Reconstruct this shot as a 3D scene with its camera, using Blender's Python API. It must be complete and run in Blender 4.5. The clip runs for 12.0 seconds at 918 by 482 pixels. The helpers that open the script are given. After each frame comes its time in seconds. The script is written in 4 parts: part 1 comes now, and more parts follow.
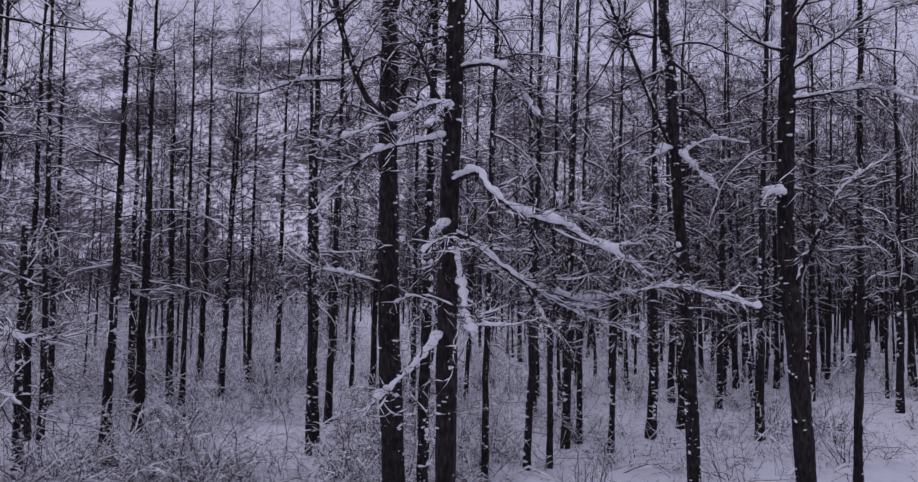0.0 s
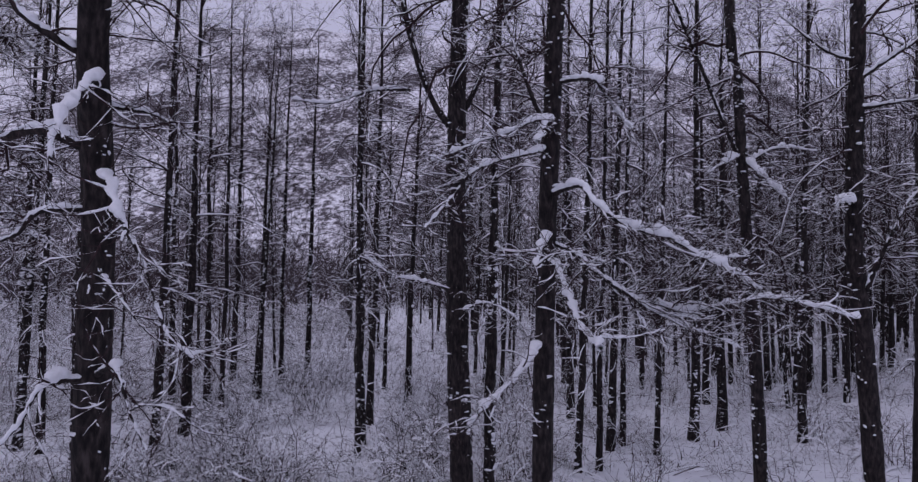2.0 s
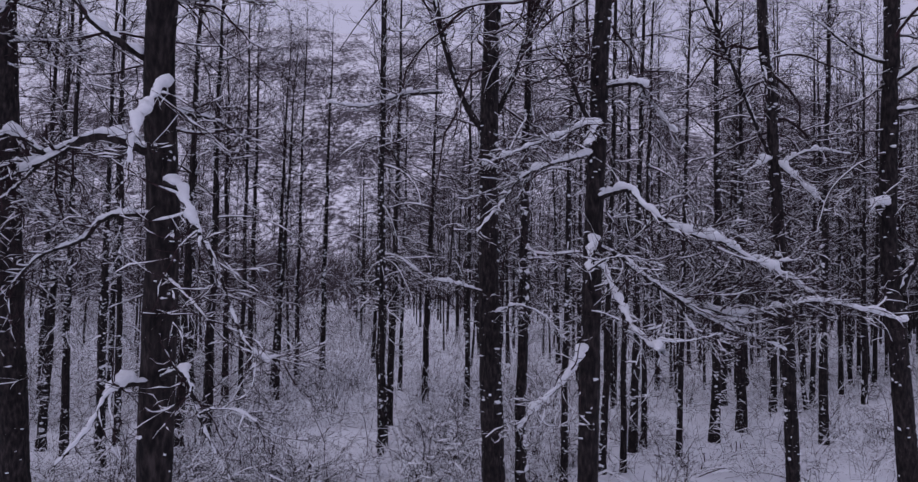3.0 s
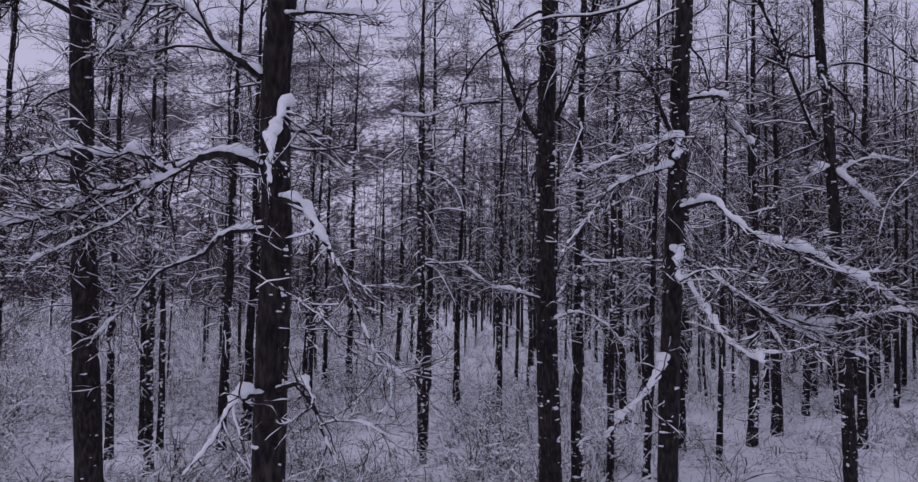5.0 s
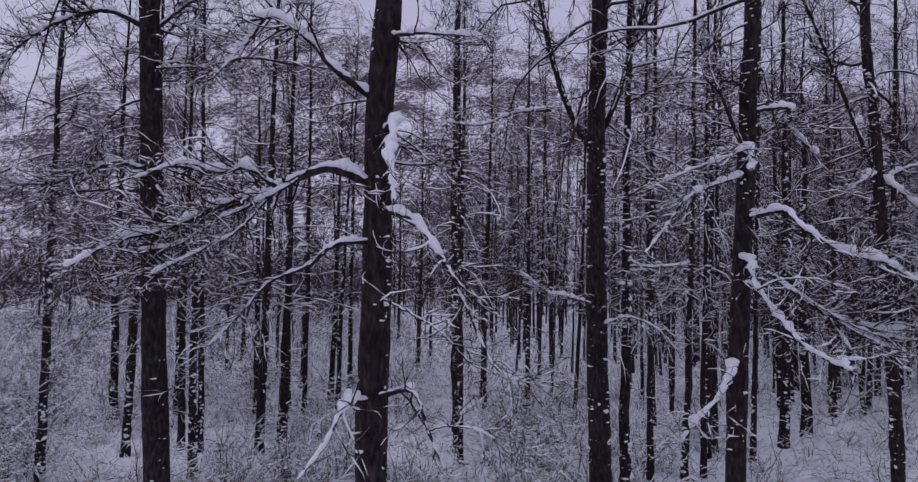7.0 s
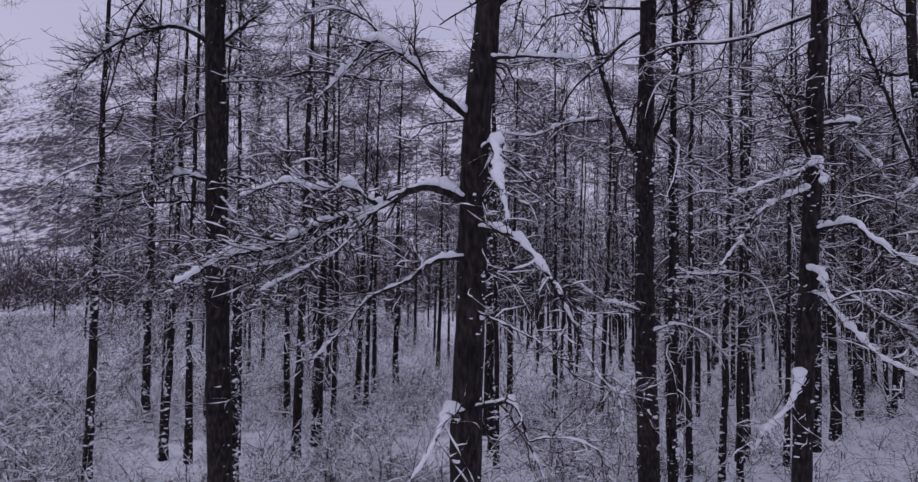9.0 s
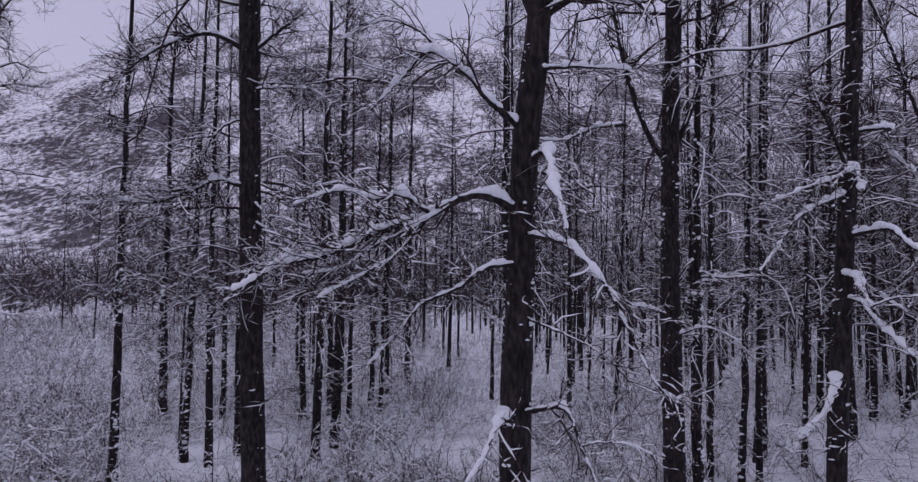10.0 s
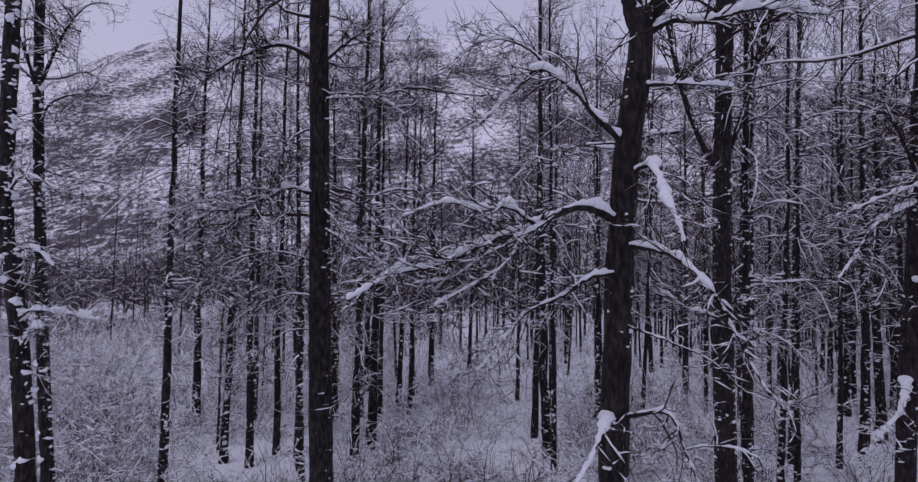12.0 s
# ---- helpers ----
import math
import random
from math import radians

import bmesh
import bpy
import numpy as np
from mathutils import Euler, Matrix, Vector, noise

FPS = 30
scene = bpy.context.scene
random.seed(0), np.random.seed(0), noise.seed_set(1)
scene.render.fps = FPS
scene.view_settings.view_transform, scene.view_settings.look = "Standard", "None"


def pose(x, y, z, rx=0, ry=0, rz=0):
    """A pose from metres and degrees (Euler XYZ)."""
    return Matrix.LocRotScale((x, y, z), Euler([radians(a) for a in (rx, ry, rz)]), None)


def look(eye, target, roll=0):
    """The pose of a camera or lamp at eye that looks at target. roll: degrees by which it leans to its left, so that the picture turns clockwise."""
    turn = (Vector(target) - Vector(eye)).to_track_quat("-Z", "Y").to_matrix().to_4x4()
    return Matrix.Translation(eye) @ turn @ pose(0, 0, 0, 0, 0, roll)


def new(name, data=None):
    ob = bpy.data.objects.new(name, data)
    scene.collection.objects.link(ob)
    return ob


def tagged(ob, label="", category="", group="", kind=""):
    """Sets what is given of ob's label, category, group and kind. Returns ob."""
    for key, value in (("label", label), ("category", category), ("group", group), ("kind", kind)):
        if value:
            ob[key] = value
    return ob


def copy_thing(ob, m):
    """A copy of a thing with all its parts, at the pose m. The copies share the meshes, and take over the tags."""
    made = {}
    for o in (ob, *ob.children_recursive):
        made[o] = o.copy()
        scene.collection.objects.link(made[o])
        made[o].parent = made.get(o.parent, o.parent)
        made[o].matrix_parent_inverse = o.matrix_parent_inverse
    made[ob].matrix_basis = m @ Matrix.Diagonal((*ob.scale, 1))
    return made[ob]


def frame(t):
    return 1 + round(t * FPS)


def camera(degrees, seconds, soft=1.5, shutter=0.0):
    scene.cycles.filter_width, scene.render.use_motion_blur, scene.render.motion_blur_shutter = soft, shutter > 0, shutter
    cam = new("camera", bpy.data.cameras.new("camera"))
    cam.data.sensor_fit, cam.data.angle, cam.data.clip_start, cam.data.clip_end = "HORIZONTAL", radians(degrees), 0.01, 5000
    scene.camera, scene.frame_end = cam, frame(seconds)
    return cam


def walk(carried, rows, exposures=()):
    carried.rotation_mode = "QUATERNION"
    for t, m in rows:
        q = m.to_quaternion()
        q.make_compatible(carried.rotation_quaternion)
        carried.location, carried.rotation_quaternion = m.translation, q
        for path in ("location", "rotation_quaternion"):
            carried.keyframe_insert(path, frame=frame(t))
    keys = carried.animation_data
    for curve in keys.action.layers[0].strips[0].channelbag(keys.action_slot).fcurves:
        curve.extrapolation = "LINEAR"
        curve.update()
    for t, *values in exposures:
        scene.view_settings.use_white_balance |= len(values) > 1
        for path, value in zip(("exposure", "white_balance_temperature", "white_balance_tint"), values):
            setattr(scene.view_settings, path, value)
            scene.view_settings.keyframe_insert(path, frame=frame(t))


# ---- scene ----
cam = camera(70.0, 12.0, soft=1.35)
PATH = [
    (0, (-0.026, 0.054, 4.532), (-0.018, 2.052, 4.616), 0.4),
    (0.5, (-0.298, 0.006, 4.585), (-0.292, 2.004, 4.67), 0.3),
    (1, (-0.565, -0.03, 4.632), (-0.562, 1.968, 4.712), 0.3),
    (1.5, (-0.841, -0.063, 4.638), (-0.84, 1.935, 4.72), 0.3),
    (2, (-1.103, -0.096, 4.667), (-1.107, 1.903, 4.746), 0.3),
    (2.5, (-1.361, -0.118, 4.687), (-1.369, 1.88, 4.765), 0.3),
    (3, (-1.612, -0.138, 4.7), (-1.623, 1.86, 4.78), 0.3),
    (3.5, (-1.85, -0.16, 4.737), (-1.865, 1.838, 4.814), 0.3),
    (5.5, (-2.715, -0.317, 4.824), (-2.747, 1.681, 4.909), 0.2),
    (6, (-2.928, -0.374, 4.849), (-2.963, 1.624, 4.935), 0.2),
    (6.5, (-3.136, -0.431, 4.879), (-3.172, 1.567, 4.963), 0.1),
    (7, (-3.341, -0.488, 4.894), (-3.379, 1.51, 4.978), 0.1),
    (9, (-4.177, -0.68, 5.025), (-4.224, 1.318, 5.111), 0.0),
    (9.5, (-4.401, -0.729, 5.066), (-4.449, 1.269, 5.152), -0.0),
    (10, (-4.631, -0.785, 5.09), (-4.682, 1.213, 5.176), -0.1),
    (10.5, (-4.872, -0.845, 5.116), (-4.924, 1.152, 5.2), -0.2),
    (11, (-5.107, -0.896, 5.139), (-5.162, 1.101, 5.225), -0.1),
    (11.5, (-5.355, -0.96, 5.158), (-5.41, 1.037, 5.244), -0.0),
    (12, (-5.607, -1.032, 5.181), (-5.662, 0.966, 5.267), -0.1),
]
walk(cam, [(t, look(eye, target, roll)) for t, eye, target, roll in PATH])


# ---- world, light and exposure ----
world = bpy.data.worlds.new("overcast_dusk")
scene.world = world
world.use_nodes = True
wn = world.node_tree
wn.nodes.clear()
w_out = wn.nodes.new("ShaderNodeOutputWorld")
w_bg = wn.nodes.new("ShaderNodeBackground")
w_mix = wn.nodes.new("ShaderNodeMix")
w_mix.data_type = "RGBA"
w_sky = wn.nodes.new("ShaderNodeTexSky")
w_sky.sky_type = "NISHITA"
w_sky.sun_disc = False
w_sky.sun_elevation = radians(12)
w_sky.sun_rotation = radians(-60)
w_mix.inputs[0].default_value = 0.88
w_mix.inputs[7].default_value = (5.9, 5.65, 8.15, 1)  # the cloud deck
wn.links.new(w_sky.outputs[0], w_mix.inputs[6])
wn.links.new(w_mix.outputs[2], w_bg.inputs[0])
wn.links.new(w_bg.outputs[0], w_out.inputs[0])
w_bg.inputs[1].default_value = 0.0815

sun = new("sun", bpy.data.lights.new("sun", "SUN"))
sun.data.energy, sun.data.angle, sun.data.color = 0.5, radians(40), (1.0, 0.92, 1.12)
sun.matrix_world = look((-20, -4, 45), (0, 12, 0))


# ---- materials ----
def material(name, rough=0.8):
    m = bpy.data.materials.new(name)
    m.use_nodes = True
    b = m.node_tree.nodes["Principled BSDF"]
    b.inputs["Roughness"].default_value = rough
    return m, m.node_tree.nodes, m.node_tree.links, b


def ramp(nodes, stops):
    r = nodes.new("ShaderNodeValToRGB")
    while len(r.color_ramp.elements) < len(stops):
        r.color_ramp.elements.new(0.5)
    for e, (p, c) in zip(r.color_ramp.elements, stops):
        e.position, e.color = p, (*c, 1)
    return r


def noise_at(nodes, links, scale, detail=4, stretch=(1, 1, 1)):
    tc = nodes.new("ShaderNodeTexCoord")
    mp = nodes.new("ShaderNodeMapping")
    mp.inputs["Scale"].default_value = stretch
    n = nodes.new("ShaderNodeTexNoise")
    n.inputs["Scale"].default_value, n.inputs["Detail"].default_value = scale, detail
    links.new(tc.outputs["Object"], mp.inputs[0])
    links.new(mp.outputs[0], n.inputs["Vector"])
    return n


def bump(nodes, links, height, b, strength, distance):
    n = nodes.new("ShaderNodeBump")
    n.inputs["Strength"].default_value, n.inputs["Distance"].default_value = strength, distance
    links.new(height, n.inputs["Height"])
    links.new(n.outputs[0], b.inputs["Normal"])


def bark_material(name, dark, mid, light):
    m, n, l, b = material(name, 0.9)
    fissure = noise_at(n, l, 9, 7, (2.6, 2.6, 0.9))
    stain = noise_at(n, l, 1.6, 3)
    mix = n.new("ShaderNodeMix")
    mix.data_type = "RGBA"
    mix.blend_type = "MULTIPLY"
    mix.inputs[0].default_value = 0.6
    r1 = ramp(n, [(0.36, dark), (0.55, mid), (0.72, light)])
    r2 = ramp(n, [(0.35, (0.55, 0.52, 0.5)), (0.65, (1, 1, 1))])
    l.new(fissure.outputs["Fac"], r1.inputs[0])
    l.new(stain.outputs["Fac"], r2.inputs[0])
    l.new(r1.outputs[0], mix.inputs[6])
    l.new(r2.outputs[0], mix.inputs[7])
    l.new(mix.outputs[2], b.inputs["Base Color"])
    b.inputs["Specular IOR Level"].default_value = 0.2
    bump(n, l, fissure.outputs["Fac"], b, 0.9, 0.02)
    return m


def snow_material(name, tone, scale, depth):
    m, n, l, b = material(name, 0.75)
    fine = noise_at(n, l, scale, 5)
    r = ramp(n, [(0.3, tuple(c * 0.9 for c in tone)), (0.7, tone)])
    l.new(fine.outputs["Fac"], r.inputs[0])
    l.new(r.outputs[0], b.inputs["Base Color"])
    b.inputs["Specular IOR Level"].default_value = 0.25
    bump(n, l, fine.outputs["Fac"], b, 0.5, depth)
    return m


BARK = bark_material("cracked_bark", (0.008, 0.0068, 0.0072), (0.028, 0.0225, 0.022), (0.062, 0.051, 0.049))
TWIG = bark_material("twig_bark", (0.018, 0.009, 0.010), (0.042, 0.024, 0.027), (0.074, 0.045, 0.049))
# twig bark for distant trees, lightened: the haze of distance is in its colour
HAZED_TWIG = bark_material("hazed_far_twigs", (0.05, 0.038, 0.042), (0.085, 0.066, 0.072), (0.12, 0.097, 0.102))
SNOW = snow_material("lying_snow", (0.85, 0.87, 0.895), 32, 0.02)


def ground_material():
    """Snow pierced by withered stalks and heather, but for the open drift east of the path."""
    m, n, l, b = material("ground_snow", 0.8)
    fine = noise_at(n, l, 3.5, 5)
    stalk = noise_at(n, l, 11, 8)
    stalk.inputs["Roughness"].default_value = 0.72
    patch = noise_at(n, l, 0.45, 3)
    add = n.new("ShaderNodeMath")
    add.operation = "MULTIPLY_ADD"
    add.inputs[1].default_value = 0.45
    l.new(patch.outputs["Fac"], add.inputs[0])
    l.new(stalk.outputs["Fac"], add.inputs[2])
    cover = ramp(n, [(0.76, (0, 0, 0)), (0.9, (1, 1, 1))])
    l.new(add.outputs[0], cover.inputs[0])
    tc = n.new("ShaderNodeTexCoord")
    sep = n.new("ShaderNodeSeparateXYZ")
    l.new(tc.outputs["Object"], sep.inputs[0])
    edges = []
    for axis, lo, hi, out in (("X", 2.2, 0.6, (0, 1)), ("X", 6.5, 8.5, (0, 1)), ("Y", 17, 21, (0, 1))):
        e = n.new("ShaderNodeMapRange")
        e.inputs["From Min"].default_value, e.inputs["From Max"].default_value = lo, hi
        e.inputs["To Min"].default_value, e.inputs["To Max"].default_value = out
        l.new(sep.outputs[axis], e.inputs["Value"])
        edges.append(e.outputs[0])
    where = n.new("ShaderNodeMath")
    where.operation = "MAXIMUM"
    l.new(edges[0], where.inputs[0])
    l.new(edges[1], where.inputs[1])
    first = where
    where = n.new("ShaderNodeMath")
    where.operation = "MAXIMUM"
    l.new(first.outputs[0], where.inputs[0])
    l.new(edges[2], where.inputs[1])
    mul = n.new("ShaderNodeMath")
    mul.operation = "MULTIPLY"
    l.new(cover.outputs[0], mul.inputs[0])
    l.new(where.outputs[0], mul.inputs[1])
    snow = ramp(n, [(0.3, (0.78, 0.80, 0.825)), (0.7, (0.85, 0.87, 0.895))])
    l.new(fine.outputs["Fac"], snow.inputs[0])
    mix = n.new("ShaderNodeMix")
    mix.data_type = "RGBA"
    mix.inputs[7].default_value = (0.40, 0.375, 0.38, 1)
    l.new(mul.outputs[0], mix.inputs[0])
    l.new(snow.outputs[0], mix.inputs[6])
    l.new(mix.outputs[2], b.inputs["Base Color"])
    b.inputs["Specular IOR Level"].default_value = 0.25
    bump(n, l, stalk.outputs["Fac"], b, 0.5, 0.05)
    return m


GROUND_SNOW = ground_material()


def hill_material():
    """Snow with wind-bared scrub in level shelves: dark specks at two sizes, fewer towards the top to imitate haze."""
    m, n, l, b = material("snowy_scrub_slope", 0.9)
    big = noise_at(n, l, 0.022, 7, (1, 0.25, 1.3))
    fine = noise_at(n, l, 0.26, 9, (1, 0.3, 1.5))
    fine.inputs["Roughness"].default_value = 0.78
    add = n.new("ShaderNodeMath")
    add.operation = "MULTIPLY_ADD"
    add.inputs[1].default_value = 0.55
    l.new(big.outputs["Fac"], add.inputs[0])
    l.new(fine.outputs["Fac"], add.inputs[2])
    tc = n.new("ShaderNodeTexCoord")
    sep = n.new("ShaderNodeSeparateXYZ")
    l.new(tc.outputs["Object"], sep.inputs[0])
    # thins the specks with height: haze over the upper slope, put into the colour
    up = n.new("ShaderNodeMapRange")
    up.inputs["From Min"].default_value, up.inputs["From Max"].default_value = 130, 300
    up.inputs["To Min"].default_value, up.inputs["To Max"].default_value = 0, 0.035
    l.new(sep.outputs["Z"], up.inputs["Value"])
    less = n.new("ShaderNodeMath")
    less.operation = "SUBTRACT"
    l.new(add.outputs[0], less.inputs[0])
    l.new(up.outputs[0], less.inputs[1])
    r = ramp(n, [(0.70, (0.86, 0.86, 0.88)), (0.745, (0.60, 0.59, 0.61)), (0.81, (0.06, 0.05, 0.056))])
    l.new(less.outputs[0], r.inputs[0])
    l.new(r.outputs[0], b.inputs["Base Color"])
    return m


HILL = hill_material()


# ---- mesh tools ----
class Geo:
    """Gathers vertices and faces of many tubes and lumps for one mesh."""

    def __init__(self):
        self.v, self.f, self.n = [], [], 0

    def add(self, v, f):
        self.v.append(np.asarray(v, float).reshape(-1, 3))
        self.f.append(np.asarray(f, int) + self.n)
        self.n += len(self.v[-1])

    def mesh(self, name, mat, smooth=True):
        me = bpy.data.meshes.new(name)
        me.materials.append(mat)
        if not self.v:
            return me
        v = np.concatenate(self.v)
        quads = [f for f in self.f if f.shape[1] == 4]
        tris = [f for f in self.f if f.shape[1] == 3]
        loops, sizes = [], []
        for group, k in ((quads, 4), (tris, 3)):
            if group:
                g = np.concatenate(group)
                loops.append(g.ravel())
                sizes.append(np.full(len(g), k))
        loops, sizes = np.concatenate(loops), np.concatenate(sizes)
        me.vertices.add(len(v))
        me.vertices.foreach_set("co", v.ravel())
        me.loops.add(len(loops))
        me.loops.foreach_set("vertex_index", loops)
        me.polygons.add(len(sizes))
        me.polygons.foreach_set("loop_start", np.concatenate([[0], np.cumsum(sizes)[:-1]]))
        me.polygons.foreach_set("loop_total", sizes)
        me.polygons.foreach_set("use_smooth", np.full(len(sizes), smooth))
        me.update(calc_edges=True)
        return me


def unit(a):
    return a / np.maximum(np.linalg.norm(a, axis=-1, keepdims=True), 1e-9)


def frames_of(P):
    T = unit(np.gradient(P, axis=1))
    steep = np.abs(unit(P[:, -1] - P[:, 0])[:, 2]) > 0.93
    ref = np.where(steep[:, None], [1.0, 0, 0], [0, 0, 1.0])[:, None, :]
    S = unit(np.cross(T, ref))
    return T, S, np.cross(S, T)


def tubes(geo, P, Rs, Ru=None, sides=3, rough=None, bedded=False):
    """P (M, K, 3): lines; Rs, Ru (M, K): half width sideways and upwards; rough (M, K, sides): factors."""
    Ru = Rs if Ru is None else Ru
    M, K, _ = P.shape
    T, S, U = frames_of(P)
    a = np.arange(sides) * 2 * np.pi / sides + (-np.pi / 6 if bedded else 0.5)
    k = 1.0 if rough is None else rough[..., None]
    ring = P[:, :, None, :] + k * (np.cos(a)[None, None, :, None] * (Rs[..., None, None] * S[:, :, None, :])
                                   + np.sin(a)[None, None, :, None] * (Ru[..., None, None] * U[:, :, None, :]))
    i = np.arange(M * K * sides).reshape(M, K, sides)
    j = np.roll(i, -1, axis=2)
    f = np.stack([i[:, :-1], j[:, :-1], j[:, 1:], i[:, 1:]], -1)
    if bedded:  # the underside lies in the wood
        f = f[:, :, :-1]
    f = f.reshape(-1, 4)
    geo.add(ring.reshape(-1, 3), f)


def smooth_random(rng, M, K, every):
    c = rng.random((M, max(2, int(K / every) + 2)))
    x = np.linspace(0, c.shape[1] - 1.001, K)
    i, u = x.astype(int), x - x.astype(int)
    u = u * u * (3 - 2 * u)
    return c[:, i] * (1 - u) + c[:, i + 1] * u


def snow_on(geo, P, R, amount, rng, cover=0.7, every=1.5, sides=3, plump=0.45):
    """Snow lying along lines, thick where they run level, broken by bare gaps."""
    T, S, _ = frames_of(P)
    shape = P.shape[:2]
    level = np.sqrt(np.clip(1 - T[..., 2] ** 2, 0, 1)) ** 1.5
    lump = np.clip((smooth_random(rng, *shape, every) - (1 - cover)) / cover * 1.6, 0, 1.25) ** 0.7
    rough = None
    if sides > 5:  # thick pads: crumbly, leaning to one side or the other, clinging to steep wood too
        level = np.maximum(level, 0.4)
        lump = np.maximum(lump, 0.4) * (0.55 + 0.75 * smooth_random(rng, *shape, 1.3))
        rough = 0.88 + 0.24 * rng.random((*shape, sides))
    h = amount * level * lump
    h[:, -1] *= 0.5
    bare = h < 0.15 * np.max(amount)
    w = np.where(bare, R * 0.4, R * 0.8 + plump * h)
    Q = P.copy()
    Q[..., 2] += R * 0.55 + h * 0.42
    if sides > 5:
        Q += S * ((smooth_random(rng, *shape, 2.0) - 0.5) * 0.7 * h)[..., None]
        w = w * (0.8 + 0.5 * smooth_random(rng, *shape, 1.6))
    tubes(geo, Q, w, np.where(bare, R * 0.3, h * 0.55 + 0.2 * R), sides, rough, sides == 3)


def grow(P0, D0, L, R0, K, rng, lift=0.25, wobble=0.2, taper=0.35, curl=0.8):
    """Lines that set out from P0 along D0 and bend."""
    M = len(P0)
    d = unit(D0)
    pts = [P0]
    turn = rng.normal(0, curl, (M, 3)) / (K - 1)
    for k in range(K - 1):
        d = unit(d + rng.normal(0, wobble, (M, 3)) + turn + np.array([0, 0, lift]) / (K - 1))
        pts.append(pts[-1] + d * (L / (K - 1))[:, None])
    R = R0[:, None] * np.linspace(1, taper, K)[None, :]
    return np.stack(pts, 1), R


def sprout(P, R, n, rng, length, spread=(35, 75), K=4, lift=0.2, wobble=0.25, thin=0.6, start=0.15, rmin=0.002, flat=0.6):
    """n side twigs on each of the lines P."""
    M, K0, _ = P.shape
    u = (start + (1 - start) * rng.random((M, n))) * (K0 - 1.001)
    i, f = u.astype(int), (u - u.astype(int))[..., None]
    m = np.arange(M)[:, None]
    p = P[m, i] * (1 - f) + P[m, i + 1] * f
    t = unit(P[m, i + 1] - P[m, i])
    q = rng.normal(0, 1, (M, n, 3)) * np.array([1, 1, flat])
    q = unit(q - (q * t).sum(-1, keepdims=True) * t)
    a = np.radians(rng.uniform(*spread, (M, n)))[..., None]
    d = t * np.cos(a) + q * np.sin(a)
    r = np.maximum(R[m, i] * thin, rmin)
    L = rng.uniform(*length, (M, n)) * (1.15 - 0.6 * u / (K0 - 1))
    return grow(p.reshape(-1, 3), d.reshape(-1, 3), L.ravel(), r.ravel(), K, rng, lift, wobble)


def curve_through(points, step):
    """A smooth line through a few control points."""
    c = np.array(points, float)
    c = np.vstack([2 * c[0] - c[1], c, 2 * c[-1] - c[-2]])
    out = []
    for k in range(1, len(c) - 2):
        n = max(2, int(np.linalg.norm(c[k + 1] - c[k]) / step))
        u = np.linspace(0, 1, n, endpoint=False)[:, None]
        a, b, g, d = c[k - 1:k + 3]
        out.append(0.5 * (2 * b + (g - a) * u + (2 * a - 5 * b + 4 * g - d) * u ** 2 + (3 * b - a - 3 * g + d) * u ** 3))
    return np.vstack(out + [c[-2][None]])


def flecks(geo, line, radii, n, rng, size, z0, z1, facing=-90, spread=110, flank=0):
    """Ragged crumbs of snow clinging to a trunk, in loose groups."""
    k = 6
    a = np.arange(k) * 2 * np.pi / k
    zc = rng.uniform(z0, z1, max(3, n // 5))
    ac = facing + rng.normal(0, spread * 0.65, len(zc)) if not flank else facing + rng.choice([-1, 1], len(zc)) * rng.normal(flank, 20, len(zc))
    for _ in range(n):
        q = rng.integers(len(zc))
        z = min(max(zc[q] + rng.normal(0, 0.12), z0), z1)
        c = np.array([np.interp(z, line[:, 2], line[:, j]) for j in range(3)])
        r = np.interp(z, line[:, 2], radii)
        az = radians(ac[q] + rng.normal(0, 22))
        out = np.array([math.cos(az), math.sin(az), 0])
        side = np.array([-out[1], out[0], 0])
        big = size * (0.28 + 1.2 * rng.random() ** 4)
        w, h, d = big * rng.uniform(0.5, 2.0), big * rng.uniform(0.25, 0.95), big * rng.uniform(0.4, 1.0)
        w = min(w, r * 0.7)
        skew = rng.normal(0, 0.35)
        c = c + out * r * 0.95
        v = []
        for s, lift in ((1.0, 0.0), (0.6, 0.8)):
            j = 0.3 + 1.15 * rng.random(k)
            for q in range(k):
                x, y = math.cos(a[q]) * w * s * j[q], math.sin(a[q]) * h * s * j[q]
                x += skew * y
                v.append(c + side * x + np.array([0, 0, y]) + out * (lift * d - x * x / (2 * r)))
        v.append(c + out * d + np.array([0, 0, 0.3 * h]))
        f = [(q, (q + 1) % k, k + (q + 1) % k, k + q) for q in range(k)]
        geo.add(v, f)
        geo.f.append(np.array([(k + q, k + (q + 1) % k, 2 * k) for q in range(k)]) + geo.n - len(v))


def part(name, geo, mat, parent, label="", kind="", smooth=True):
    ob = new(name, geo.mesh(name, mat, smooth))
    ob.parent = parent
    return tagged(ob, label, kind=kind)


